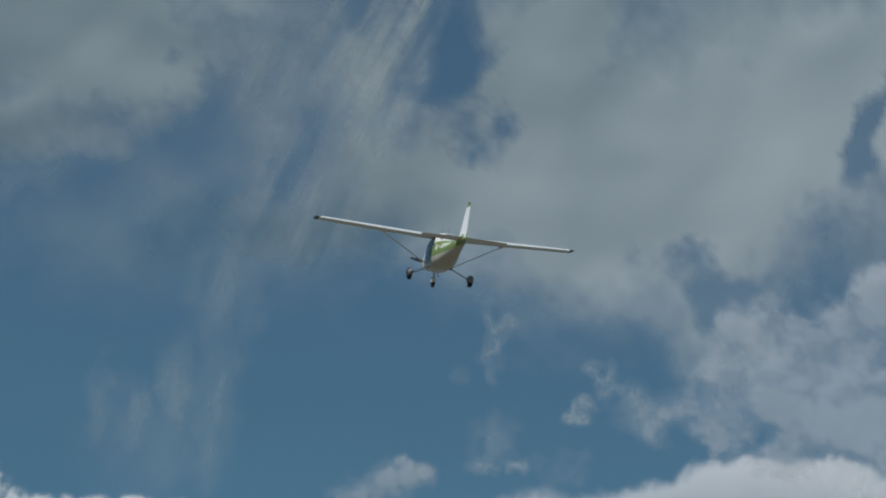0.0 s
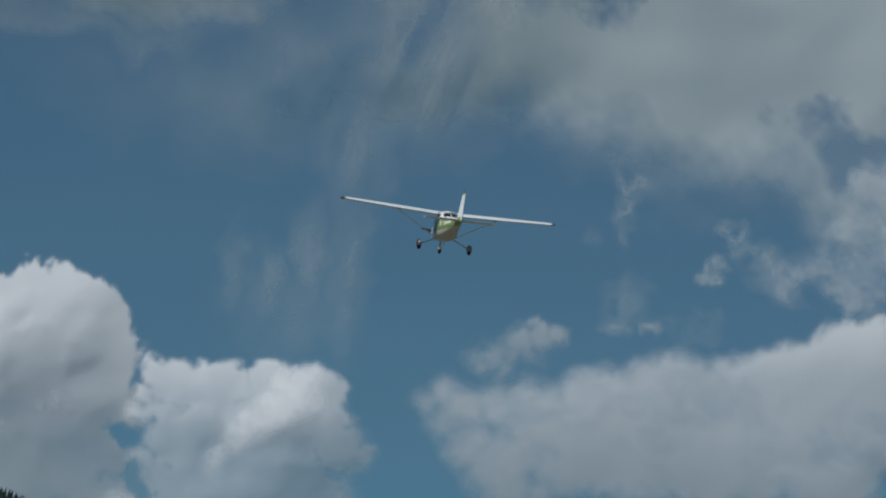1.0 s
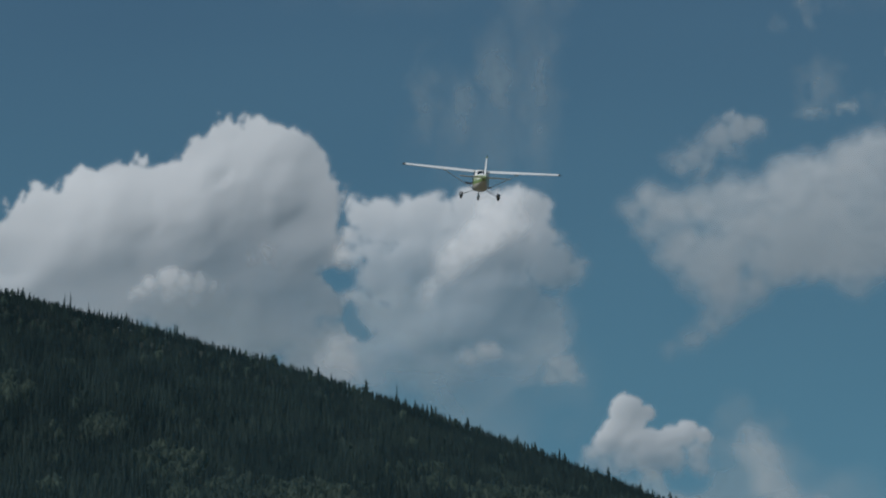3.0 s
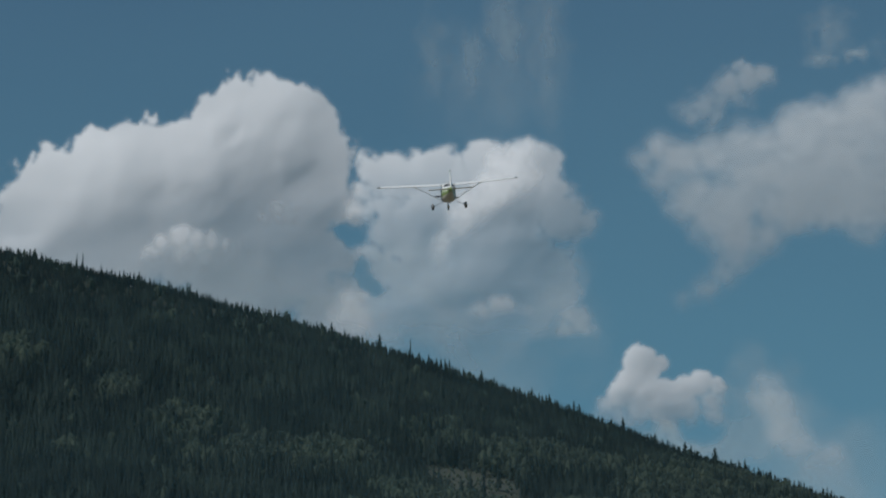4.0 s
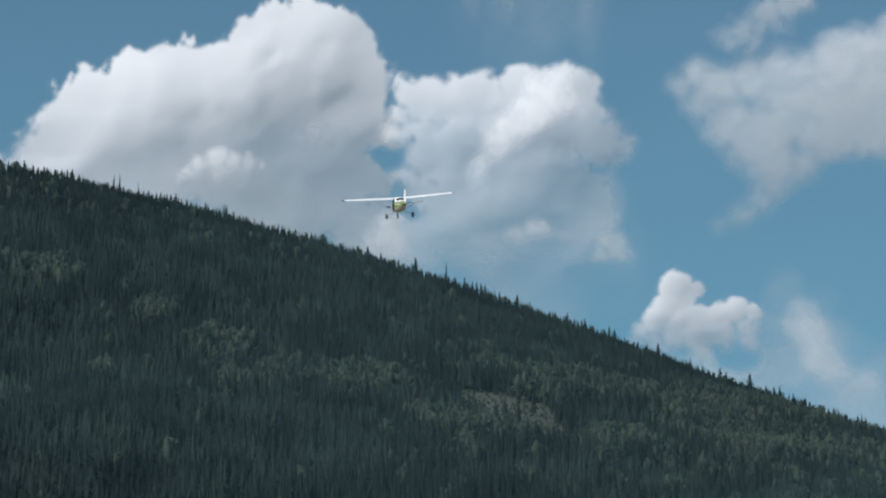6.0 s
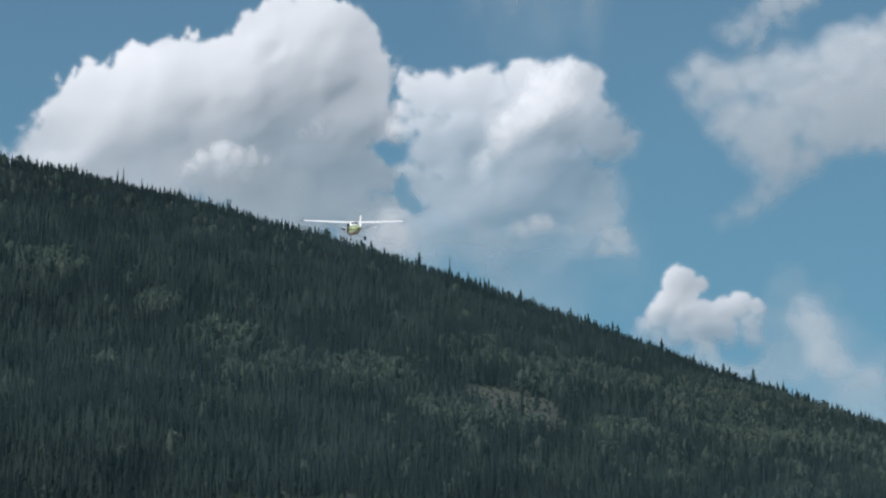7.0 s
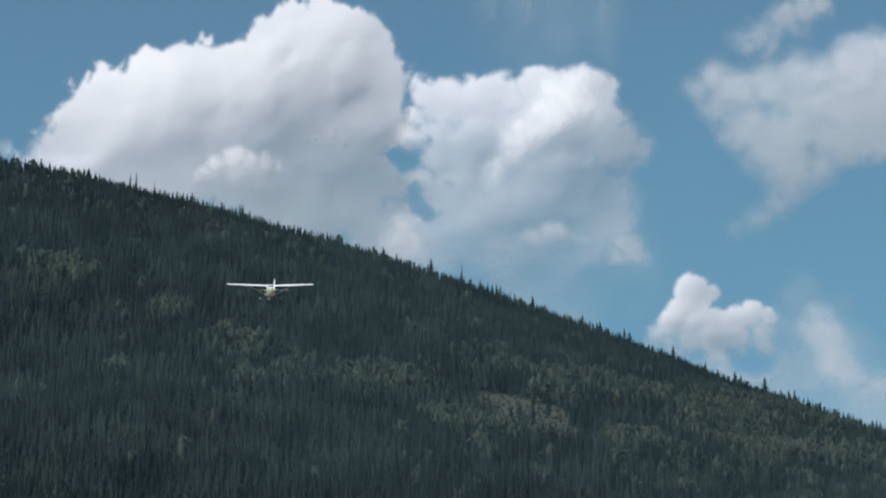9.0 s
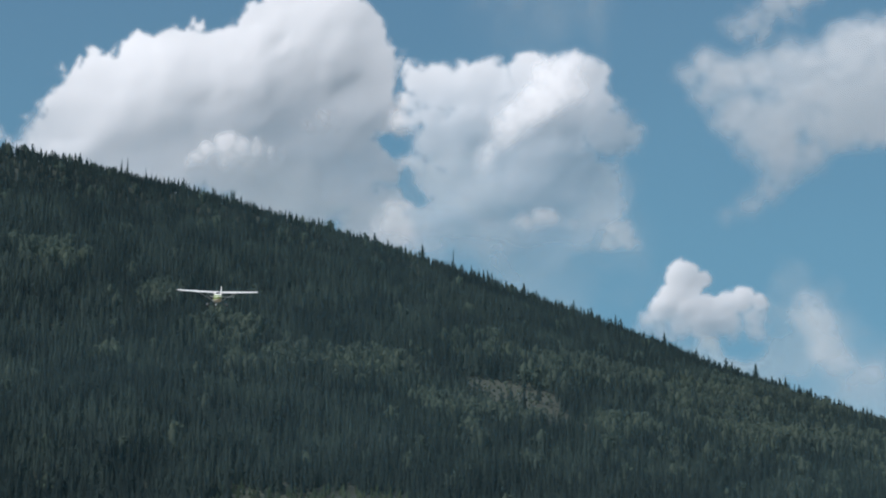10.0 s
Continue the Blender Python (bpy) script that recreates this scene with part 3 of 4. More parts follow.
def veil(label, ovals, seed, cell=7.0, far=SKY_FAR + 150, size=120.0, stretch=1.0, slant=0.0, depth=22.0, opacity=0.9, bite=0.9, holes=()):
    """A sheet or wisp of cloud: soft ovals broken up by drawn-out noise. ovals: u, v, half width, half height, weight."""
    arr = np.array([o for o in ovals])
    lo = (arr[:, :2] - 1.5 * arr[:, 2:4]).min(0)
    hi = (arr[:, :2] + 1.5 * arr[:, 2:4]).max(0)
    U, V = np.meshgrid(np.arange(lo[0], hi[0], cell), np.arange(lo[1], hi[1], cell))
    ca, sa = math.cos(radians(slant)), math.sin(radians(slant))
    p, q = (U * ca + V * sa) / size, (-U * sa + V * ca) / (size * stretch)
    n = fbm(p + 0.15 * fbm(p, q, seed + 5, 3), q, seed, 7, 0.58)
    wide = fbm(U / 300, V / 300, seed + 9, 3)
    Uo, Vo = U + 0.9 * size * fbm(U / size, V / size, seed + 11, 5), V + 0.9 * size * fbm(U / size, V / size, seed + 17, 5)
    mask = np.zeros(U.shape)
    for u, v, ru, rv, w in ovals:
        d = np.sqrt(((Uo - u) / ru) ** 2 + ((Vo - v) / rv) ** 2)
        mask = np.maximum(mask, w * (1 - smooth01(0.15, 1.45, d + 0.35 * n)))
    for u, v, ru, rv, w in holes:
        d = np.sqrt(((Uo - u) / ru) ** 2 + ((Vo - v) / rv) ** 2)
        mask = mask * (1 - w * (1 - smooth01(0.5, 1.3, d + 0.5 * n)))
    alpha = opacity * np.clip(mask * (1 + bite * n + 0.3 * bite * wide), 0, 1)
    rim = smooth01(0, 0.06, np.clip(np.minimum(np.minimum(U - lo[0], hi[0] - U) / (hi[0] - lo[0]), np.minimum(V - lo[1], hi[1] - V) / (hi[1] - lo[1])), 0, 1))
    H = 0.35 * depth * n + 0.8 * depth * wide
    cloud_mesh("veil_cloud", U, V, alpha * rim, blurred(H, 2.5), far, VEIL, label)


def build_clouds():
    # great heap behind the crest
    cumulus("towering bright white cumulus cloud behind the wooded crest",
            [(-70, 300, 110), (70, 256, 58), (125, 208, 66), (165, 170, 67), (200, 145, 54), (262, 127, 71), (320, 160, 104), (345, 92, 46),
             (300, 82, 40), (445, 132, 99), (480, 78, 78), (562, 56, 88), (520, 50, 74), (615, 57, 69), (615, 140, 85), (590, 200, 105),
             (450, 240, 140), (300, 240, 130), (180, 260, 110), (590, 300, 100), (500, 340, 120), (655, 112, 56), (672, 150, 38), (655, 205, 52), (680, 300, 50), (690, 215, 38), (690, 180, 34), (650, 300, 60), (665, 400, 90), (165, 97, 14), (107, 127, 13), (347, 47, 13),
             (250, 150, 50, 40), (300, 130, 46, 45)],
            3, holes=[(703, 152, 1, 5.0), (692, 250, 13, 1.1), (704, 266, 11, 1.1), (716, 326, 12, 1.4), (726, 346, 18, 0.9), (744, 354, 13, 0.8)], top=(90, 400), base=(420, 760), left=(-30, 80), fade=0.28, swell=0.42, billow=0.14, thin=0.12, knobs=0.75, fringe=17, dome=(500, 230, 330, 220, 0.36, 0.03), lee=(250, 130, 0.62, 0.78, 260), cauli=0.9,
            heads=[(258, 148, 78, 0.08), (155, 208, 60, 0.08), (425, 100, 68, 0.13), (540, 52, 84, 0.11), (482, 66, 24, -0.16), (620, 190, 52, 0.08)])
    cumulus("small luminous puff before the flank of a great cumulus", [(340, 276, 20), (362, 262, 26), (392, 256, 28), (424, 262, 26), (452, 266, 24), (480, 274, 18), (506, 281, 11), (400, 278, 30), (350, 285, 24), (330, 292, 16), (440, 286, 24)],
            13, cell=2.5, rough=9, warp=16, crisp=20, woolly=38, top=(250, 320), base=(285, 350), far=SKY_FAR - 190, swell=0.7, fringe=5, fade=0.25, knobs=0.9, opacity=0.72, dome=(500, 330, 170, 90, 0.3, 0.0))
    cumulus("small luminous puff before the flank of a great cumulus", [(540, 222, 20), (570, 214, 26), (556, 345, 14), (600, 232, 18)],
            15, cell=3, rough=10, warp=16, crisp=24, woolly=40, top=(190, 270), base=(225, 370), far=SKY_FAR - 170, swell=0.6, fringe=3, fade=0.3, opacity=0.6)
    cumulus("white cumulus cloud with a soft grey base",
            [(735, 146, 38), (770, 162, 54), (830, 168, 60), (872, 152, 52), (950, 150, 64), (1032, 148, 54), (1050, 190, 58), (960, 230, 110),
             (1075, 235, 62), (1112, 245, 40), (860, 260, 110), (795, 260, 76), (735, 215, 36), (714, 214, 32), (724, 180, 32), (768, 202, 46), (712, 298, 24), (700, 405, 60), (775, 320, 55), (740, 295, 40), (755, 410, 75), (860, 370, 120), (980, 350, 130), (1050, 340, 80), (930, 430, 100)],
            17, holes=[(703, 152, 1, 5.0), (692, 250, 13, 1.1), (704, 266, 11, 1.1), (716, 326, 12, 1.4), (726, 346, 18, 0.9), (744, 354, 13, 0.8)], top=(60, 330), base=(320, 520), far=SKY_FAR - 60, fade=0.46, swell=0.45, crisp=16, billow=0.2, opacity=0.95, thin=0.12, knobs=0.9, fringe=10, dome=(980, 240, 300, 200, 0.34, 0.0), lee=(960, 200, 0.75, 0.66, 200), cauli=1.2)
    cumulus("luminous slanting ridge on a cumulus", [(1004, 122, 38), (985, 150, 44), (955, 178, 50), (920, 205, 48), (890, 232, 46), (862, 262, 40), (848, 290, 30), (1020, 150, 30), (940, 215, 40), (960, 130, 36)],
            21, cell=3, rough=9, warp=24, crisp=34, woolly=50, top=(120, 300), base=(225, 380), far=SKY_FAR - 250, swell=0.35, knobs=0.6, billow=0.1, fringe=4, fade=0.12, opacity=0.9, melt=8, dome=(1040, 340, 190, 200, 0.5, 0.0))
    cumulus("faint small puff of cloud under a cumulus", [(930, 402, 26), (962, 396, 36), (1000, 402, 28)], 31, far=SKY_FAR - 280, swell=0.4, top=(300, 390), base=(405, 455), opacity=0.85, woolly=24, rough=8)
    cumulus("faint small puff of cloud beside a cumulus", [(1078, 425, 28), (1098, 414, 38), (1114, 428, 26)], 33, far=SKY_FAR - 280, swell=0.4, top=(300, 380), base=(420, 480), opacity=0.82, woolly=26, rough=8)
    # long cloud bank
    cumulus("long grey-white cloud bank with ragged ends",
            [(1212, 128, 38), (1250, 112, 50), (1250, 165, 44), (1270, 215, 36), (1290, 140, 60), (1305, 205, 62), (1345, 128, 66), (1395, 112, 62), (1365, 225, 78), (1330, 250, 46), (1385, 275, 66), (1388, 308, 44),
             (1360, 335, 40), (1320, 366, 40), (1284, 382, 34), (1445, 160, 104), (1440, 275, 54), (1530, 132, 118), (1480, 200, 90), (1560, 205, 80), (1690, 205, 78), (1825, 180, 92), (1650, 112, 138), (1620, 225, 78), (1780, 108, 142), (1890, 74, 148), (2010, 36, 162), (2190, 16, 168), (2100, 38, 155), (1950, 150, 130), (1750, 205, 80)],
            41, cell=4.0, top=(-160, 60), woolly=50, crisp=15, rough=9, soften=1.5, base=(330, 480), far=SKY_FAR - 150, swell=0.4, knobs=0.5, billow=0.1, warp=18, melt=7, opacity=0.95, fade=0.12, thin=0.2, dome=(1500, 120, 900, 200, 0.06, 0.12))
    cumulus("small ragged cloud above a long bank", [(1296, 48, 34), (1330, 32, 44), (1368, 16, 48), (1408, 2, 44), (1442, -8, 34), (1345, 55, 36), (1395, 34, 34)], 47, rough=10, warp=18, crisp=20, top=(-60, 20), woolly=44, opacity=0.78, swell=0.3, knobs=0.5, melt=2, far=SKY_FAR - 160)
    # low bright heap and its neighbour
    cumulus("small bright cumulus low in the sky", [(1200, 496, 32), (1216, 488, 26), (1240, 496, 20), (1228, 515, 24), (1250, 545, 34), (1192, 528, 34), (1176, 556, 38), (1215, 560, 40), (1258, 550, 32), (1286, 544, 32), (1312, 538, 30), (1342, 545, 24), (1335, 570, 34), (1285, 580, 40), (1150, 578, 34), (1134, 586, 26), (1250, 584, 44), (1200, 584, 40), (1335, 585, 34), (1165, 585, 34)],
            53, top=(525, 590), base=(585, 645), rough=8, warp=9, woolly=34, opacity=0.88, thin=0.0, fade=0.3, crisp=9, fringe=4, far=SKY_FAR - 190, soften=0.7, swell=0.8, cell=2.5)
    cumulus("small soft grey cumulus low in the sky", [(1432, 546, 38), (1420, 570, 32), (1452, 575, 48), (1462, 615, 46), (1490, 642, 45), (1532, 690, 60), (1560, 740, 60)],
            59, top=(460, 540), base=(600, 800), woolly=34, opacity=0.6, swell=0.5, melt=8, far=SKY_FAR - 230, thin=0.2, fade=0.1, rough=9)
    veil("pale haze of cloud low over the crest", [(1265, 600, 110, 34, 0.5), (1330, 640, 170, 80, 0.42), (1500, 720, 160, 90, 0.3), (930, 440, 170, 90, 0.35), (560, 350, 300, 90, 0.25)], 61, size=160, opacity=0.8, bite=0.5, far=SKY_FAR - 290)
    # ragged heap higher up
    cumulus("ragged white cumulus high in the sky",
            [(1850, -160, 52), (1900, -200, 55), (1962, -260, 72), (2000, -350, 78), (2080, -365, 70), (2070, -260, 110), (2180, -345, 96), (2262, -415, 110),
             (2200, -220, 125), (2300, -250, 140), (1980, -172, 72), (2100, -130, 78), (2350, -100, 160)], 67, cell=4.0, top=(-640, -420), woolly=50, crisp=20, rough=22, warp=34, swell=0.4, opacity=0.72, thin=0.5, melt=13, far=SKY_FAR - 260)
    veil("torn wisps of white cloud", [(1738, -243, 34, 20, 0.8), (1702, -155, 24, 18, 0.8), (1720, -178, 26, 16, 0.7), (1760, -215, 30, 22, 0.5), (1800, -190, 40, 40, 0.6)], 71, far=SKY_FAR - 20, cell=3.5, size=30, depth=5, bite=1.2, opacity=0.5)
    veil("small torn wisp of white cloud", [(1545, -302, 36, 18, 0.8), (1536, -262, 20, 36, 0.7), (1540, -220, 14, 26, 0.5), (1480, -196, 16, 14, 0.4)], 73, far=SKY_FAR + 10, cell=3.5, size=26, depth=5, bite=1.2, opacity=0.42)
    veil("faint wisps over a long cloud bank", [(1550, -90, 44, 50, 0.45), (1612, -48, 30, 22, 0.6), (1690, -60, 40, 40, 0.3), (1540, -40, 30, 18, 0.5)], 79, far=SKY_FAR - 330, cell=3.5, size=34, depth=8, bite=1.5, opacity=0.6)
    # high streaks
    veil("thin drawn-out streaks of ice cloud", [(850, -50, 26, 90, 0.4), (906, -45, 46, 75, 0.5), (985, -90, 44, 120, 0.45), (1050, -90, 40, 170, 0.42), (1045, -300, 70, 130, 0.45), (950, 10, 130, 90, 0.28)],
         83, far=SKY_FAR + 50, cell=4.0, size=34, stretch=4.5, slant=4, depth=6, bite=1.2, opacity=0.5)
    # broad grey sheet overhead
    veil("broad grey sheet of cloud overhead", [(1700, -620, 560, 300, 1.5), (1420, -480, 330, 150, 1.2), (2080, -800, 400, 280, 1.5), (1620, -860, 170, 190, 1.3), (1200, -620, 120, 290, 0.4),
                                                (1880, -560, 320, 110, 1.2), (1290, -560, 200, 120, 1.0), (1150, -430, 220, 90, 0.6), (1000, -420, 300, 110, 0.35)],
         89, far=SKY_FAR + 260, size=150, depth=13, bite=0.5, opacity=0.93, holes=[(1405, -765, 125, 150, 0.95), (2200, -725, 75, 130, 0.85), (1993, -455, 100, 50, 0.7)])
    veil("grey bank of cloud high in the sky", [(700, -710, 310, 190, 1.6), (560, -640, 220, 120, 1.1), (610, -580, 220, 90, 0.9), (500, -470, 320, 80, 0.45), (960, -790, 190, 80, 0.75), (880, -560, 240, 90, 0.22), (760, -330, 260, 90, 0.16)],
         97, far=SKY_FAR + 180, size=130, depth=12, bite=0.6, stretch=0.6, opacity=0.95, holes=[(1040, -605, 150, 75, 0.85)])
    veil("combed streaks of ice cloud high overhead", [(1262, -740, 70, 200, 0.8), (1325, -840, 44, 140, 0.8), (1185, -760, 60, 160, 0.6), (1080, -690, 120, 150, 0.3), (1150, -480, 120, 170, 0.42)],
         101, far=SKY_FAR + 90, cell=3.5, size=34, stretch=9.0, slant=20, depth=6, bite=1.9, opacity=0.9)


def build_haze_sheet():
    """Thin sheet added before the hill: its blue tint paints in distance haze."""
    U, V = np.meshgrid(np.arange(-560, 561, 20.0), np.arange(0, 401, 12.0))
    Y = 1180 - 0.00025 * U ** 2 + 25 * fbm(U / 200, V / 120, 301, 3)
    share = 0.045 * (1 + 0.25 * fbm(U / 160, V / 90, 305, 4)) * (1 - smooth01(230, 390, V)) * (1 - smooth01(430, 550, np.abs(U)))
    n, m = U.shape
    i = (np.arange(n - 1)[:, None] * m + np.arange(m - 1)).ravel()
    me = raw_mesh("haze_sheet", np.stack([U, Y, V], -1).reshape(-1, 3), np.stack([i, i + 1, i + m + 1, i + m], 1), [HAZE], smooth=True)
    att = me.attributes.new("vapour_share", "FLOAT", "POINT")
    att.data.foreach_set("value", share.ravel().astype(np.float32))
    tagged(new("haze_sheet", me), "thin blue-tinted sheet that paints distance haze before the wooded hill", "haze", kind="stuff")


build_clouds()
build_haze_sheet()


# ---------- aircraft ----------
def loft(bm, rings, closed=True, caps=True):
    """Skin over rings of equal length."""
    rows = [[bm.verts.new(p) for p in ring] for ring in rings]
    n = len(rows[0])
    for a, b in zip(rows, rows[1:]):
        for k in range(n if closed else n - 1):
            j = (k + 1) % n
            bm.faces.new((a[k], a[j], b[j], b[k]))
    if caps:
        bm.faces.new(rows[0][::-1])
        bm.faces.new(rows[-1])
    return rows


def finish(bm, smooth=True):
    bmesh.ops.recalc_face_normals(bm, faces=bm.faces)
    for f in bm.faces:
        f.smooth = smooth
    for e in bm.edges:
        if len(e.link_faces) == 2 and e.calc_face_angle(0.0) > radians(42):
            e.smooth = False
    return bm


def ring_y(y, hw, z0, z1, power=2.6, n=24):
    """A rounded cross-section at station y."""
    out, cz, hz = [], (z0 + z1) / 2, (z1 - z0) / 2
    for k in range(n):
        a = 2 * math.pi * k / n
        c, s = math.cos(a), math.sin(a)
        out.append((hw * math.copysign(abs(c) ** (2 / power), c), y, cz + hz * math.copysign(abs(s) ** (2 / power), s)))
    return out


STATIONS = [(0.98, 0.34, 0.88, 1.40, 2.3), (0.80, 0.45, 0.76, 1.48, 2.5), (0.10, 0.52, 0.67, 1.55, 3.0), (-0.30, 0.55, 0.63, 1.60, 3.2),
            (-0.72, 0.56, 0.62, 2.00, 3.4), (-1.60, 0.56, 0.62, 2.03, 3.4), (-2.30, 0.53, 0.65, 1.97, 3.2), (-2.95, 0.46, 0.71, 1.72, 3.0),
            (-3.40, 0.39, 0.78, 1.57, 2.7), (-4.50, 0.28, 0.93, 1.48, 2.4), (-5.60, 0.17, 1.06, 1.43, 2.2), (-6.55, 0.08, 1.18, 1.39, 2.0), (-6.90, 0.035, 1.24, 1.36, 2.0)]


def hull_at(y):
    """Half width, bottom, top and roundness of the body at station y."""
    for a, b in zip(STATIONS, STATIONS[1:]):
        if b[0] <= y <= a[0]:
            s = (a[0] - y) / (a[0] - b[0])
            return [p + (q - p) * s for p, q in zip(a[1:], b[1:])]
    return list(STATIONS[-1][1:])


def hull_x(y, z, proud=0.0):
    hw, z0, z1, power = hull_at(y)
    s = min(1.0, abs((z - (z0 + z1) / 2) / ((z1 - z0) / 2)))
    return hw * max(0.0, 1 - s ** power) ** (1 / power) + proud


def side_patch(corners, side, proud, steps=6):
    """A thin curved plate laid on the body's side. corners: (y, z) lower front, lower back, upper back, upper front."""
    bm = bmesh.new()
    grids = []
    for off in (proud, proud - 0.02):
        rows = []
        for i in range(steps + 1):
            s = i / steps
            row = []
            for j in range(steps + 1):
                t = j / steps
                y = (corners[0][0] * (1 - t) + corners[1][0] * t) * (1 - s) + (corners[3][0] * (1 - t) + corners[2][0] * t) * s
                z = (corners[0][1] * (1 - t) + corners[1][1] * t) * (1 - s) + (corners[3][1] * (1 - t) + corners[2][1] * t) * s
                row.append(bm.verts.new((side * hull_x(y, z, off), y, z)))
            rows.append(row)
        grids.append(rows)
    a, b = grids
    for i in range(steps):
        for j in range(steps):
            bm.faces.new((a[i][j], a[i][j + 1], a[i + 1][j + 1], a[i + 1][j]))
            bm.faces.new((b[i][j], b[i + 1][j], b[i + 1][j + 1], b[i][j + 1]))
    for k in range(steps):
        for r0, r1 in (((0, k), (0, k + 1)), ((steps, k + 1), (steps, k)), ((k + 1, 0), (k, 0)), ((k, steps), (k + 1, steps))):
            bm.faces.new((a[r0[0]][r0[1]], b[r0[0]][r0[1]], b[r1[0]][r1[1]], a[r1[0]][r1[1]]))
    return finish(bm)


def foil(chord, thick, start=0.0, stop=1.0, n=9, camber=0.025):
    """Aerofoil outline from leading to trailing edge, as (distance back, height)."""
    up, low = [], []
    for k in range(n + 1):
        s = start + (stop - start) * (1 - math.cos(math.pi * k / n)) / 2
        t = 5 * thick * (0.2969 * math.sqrt(s) - 0.126 * s - 0.3516 * s ** 2 + 0.2843 * s ** 3 - 0.1015 * s ** 4) + 0.0015
        c = camber * 4 * s * (1 - s)
        up.append((s * chord, (c + t) * chord))
        low.append((s * chord, (c - t) * chord))
    return up + low[::-1]


WING_ROOT = 1.97


def wing_plan(x):
    """Leading edge y, chord, middle height and twist of the wing at span x."""
    a = abs(x)
    s = max(0.0, (a - 2.6) / (5.46 - 2.6))
    return -0.66 - 0.17 * s, 1.63 - 0.48 * s, WING_ROOT + (a - 0.4) * math.tan(radians(1.73)), radians(3.2 - 1.2 * s)


def wing_ring(x, start, stop, droop=0.0, shrink=1.0):
    y0, chord, z, twist = wing_plan(x)
    ring = []
    hinge = start * chord
    for back, up in foil(chord, 0.105 * shrink, start, stop):
        if droop:
            c, s = math.cos(droop), math.sin(droop)
            d = back - hinge
            back, up = hinge + d * c + up * s, up * c - d * s
        ring.append((x, y0 - back * math.cos(twist) - up * math.sin(twist), z + up * math.cos(twist) - back * math.sin(twist)))
    return ring


def span_piece(x0, x1, start, stop, droop=0.0, steps=6, shrink=1.0):
    bm = bmesh.new()
    loft(bm, [wing_ring(x0 + (x1 - x0) * k / steps, start, stop, droop, shrink) for k in range(steps + 1)])
    return finish(bm)


def bar(p, q, w, d, n=10, taper=1.0, sharp=1.0):
    """A streamlined bar from p to q: w across the flight, d along it."""
    bm = bmesh.new()
    p, q = Vector(p), Vector(q)
    rings = []
    for c, s in ((p, 1.0), (q, taper)):
        rings.append([(c.x + 0.5 * w * s * math.cos(a) * (abs(q.z - p.z) / (q - p).length), c.y + 0.5 * d * s * math.sin(a), c.z + 0.5 * w * s * math.cos(a) * (abs(q.x - p.x) / (q - p).length) * (-1 if (q.x - p.x) * (q.z - p.z) > 0 else 1))
                      for a in [2 * math.pi * k / n for k in range(n)]])
    loft(bm, rings)
    return finish(bm)


def spindle(profile, centre, sx, sz, n=16):
    """A body of revolution along y, squashed by sx and sz. profile: (y, radius)."""
    bm = bmesh.new()
    loft(bm, [[(centre[0] + sx * r * math.cos(2 * math.pi * k / n), centre[1] + y, centre[2] + sz * r * math.sin(2 * math.pi * k / n)) for k in range(n)] for y, r in profile])
    return finish(bm)


def tyre_mesh(radius, width, n=20):
    """A tyre about the x axis, with rounded shoulders."""
    bm = bmesh.new()
    prof = [(-0.5, 0.55), (-0.5, 0.80), (-0.36, 0.95), (-0.15, 1.0), (0.15, 1.0), (0.36, 0.95), (0.5, 0.80), (0.5, 0.55)]
    loft(bm, [[(width * px, radius * pr * math.cos(2 * math.pi * k / n), radius * pr * math.sin(2 * math.pi * k / n)) for k in range(n)] for px, pr in prof])
    return finish(bm)


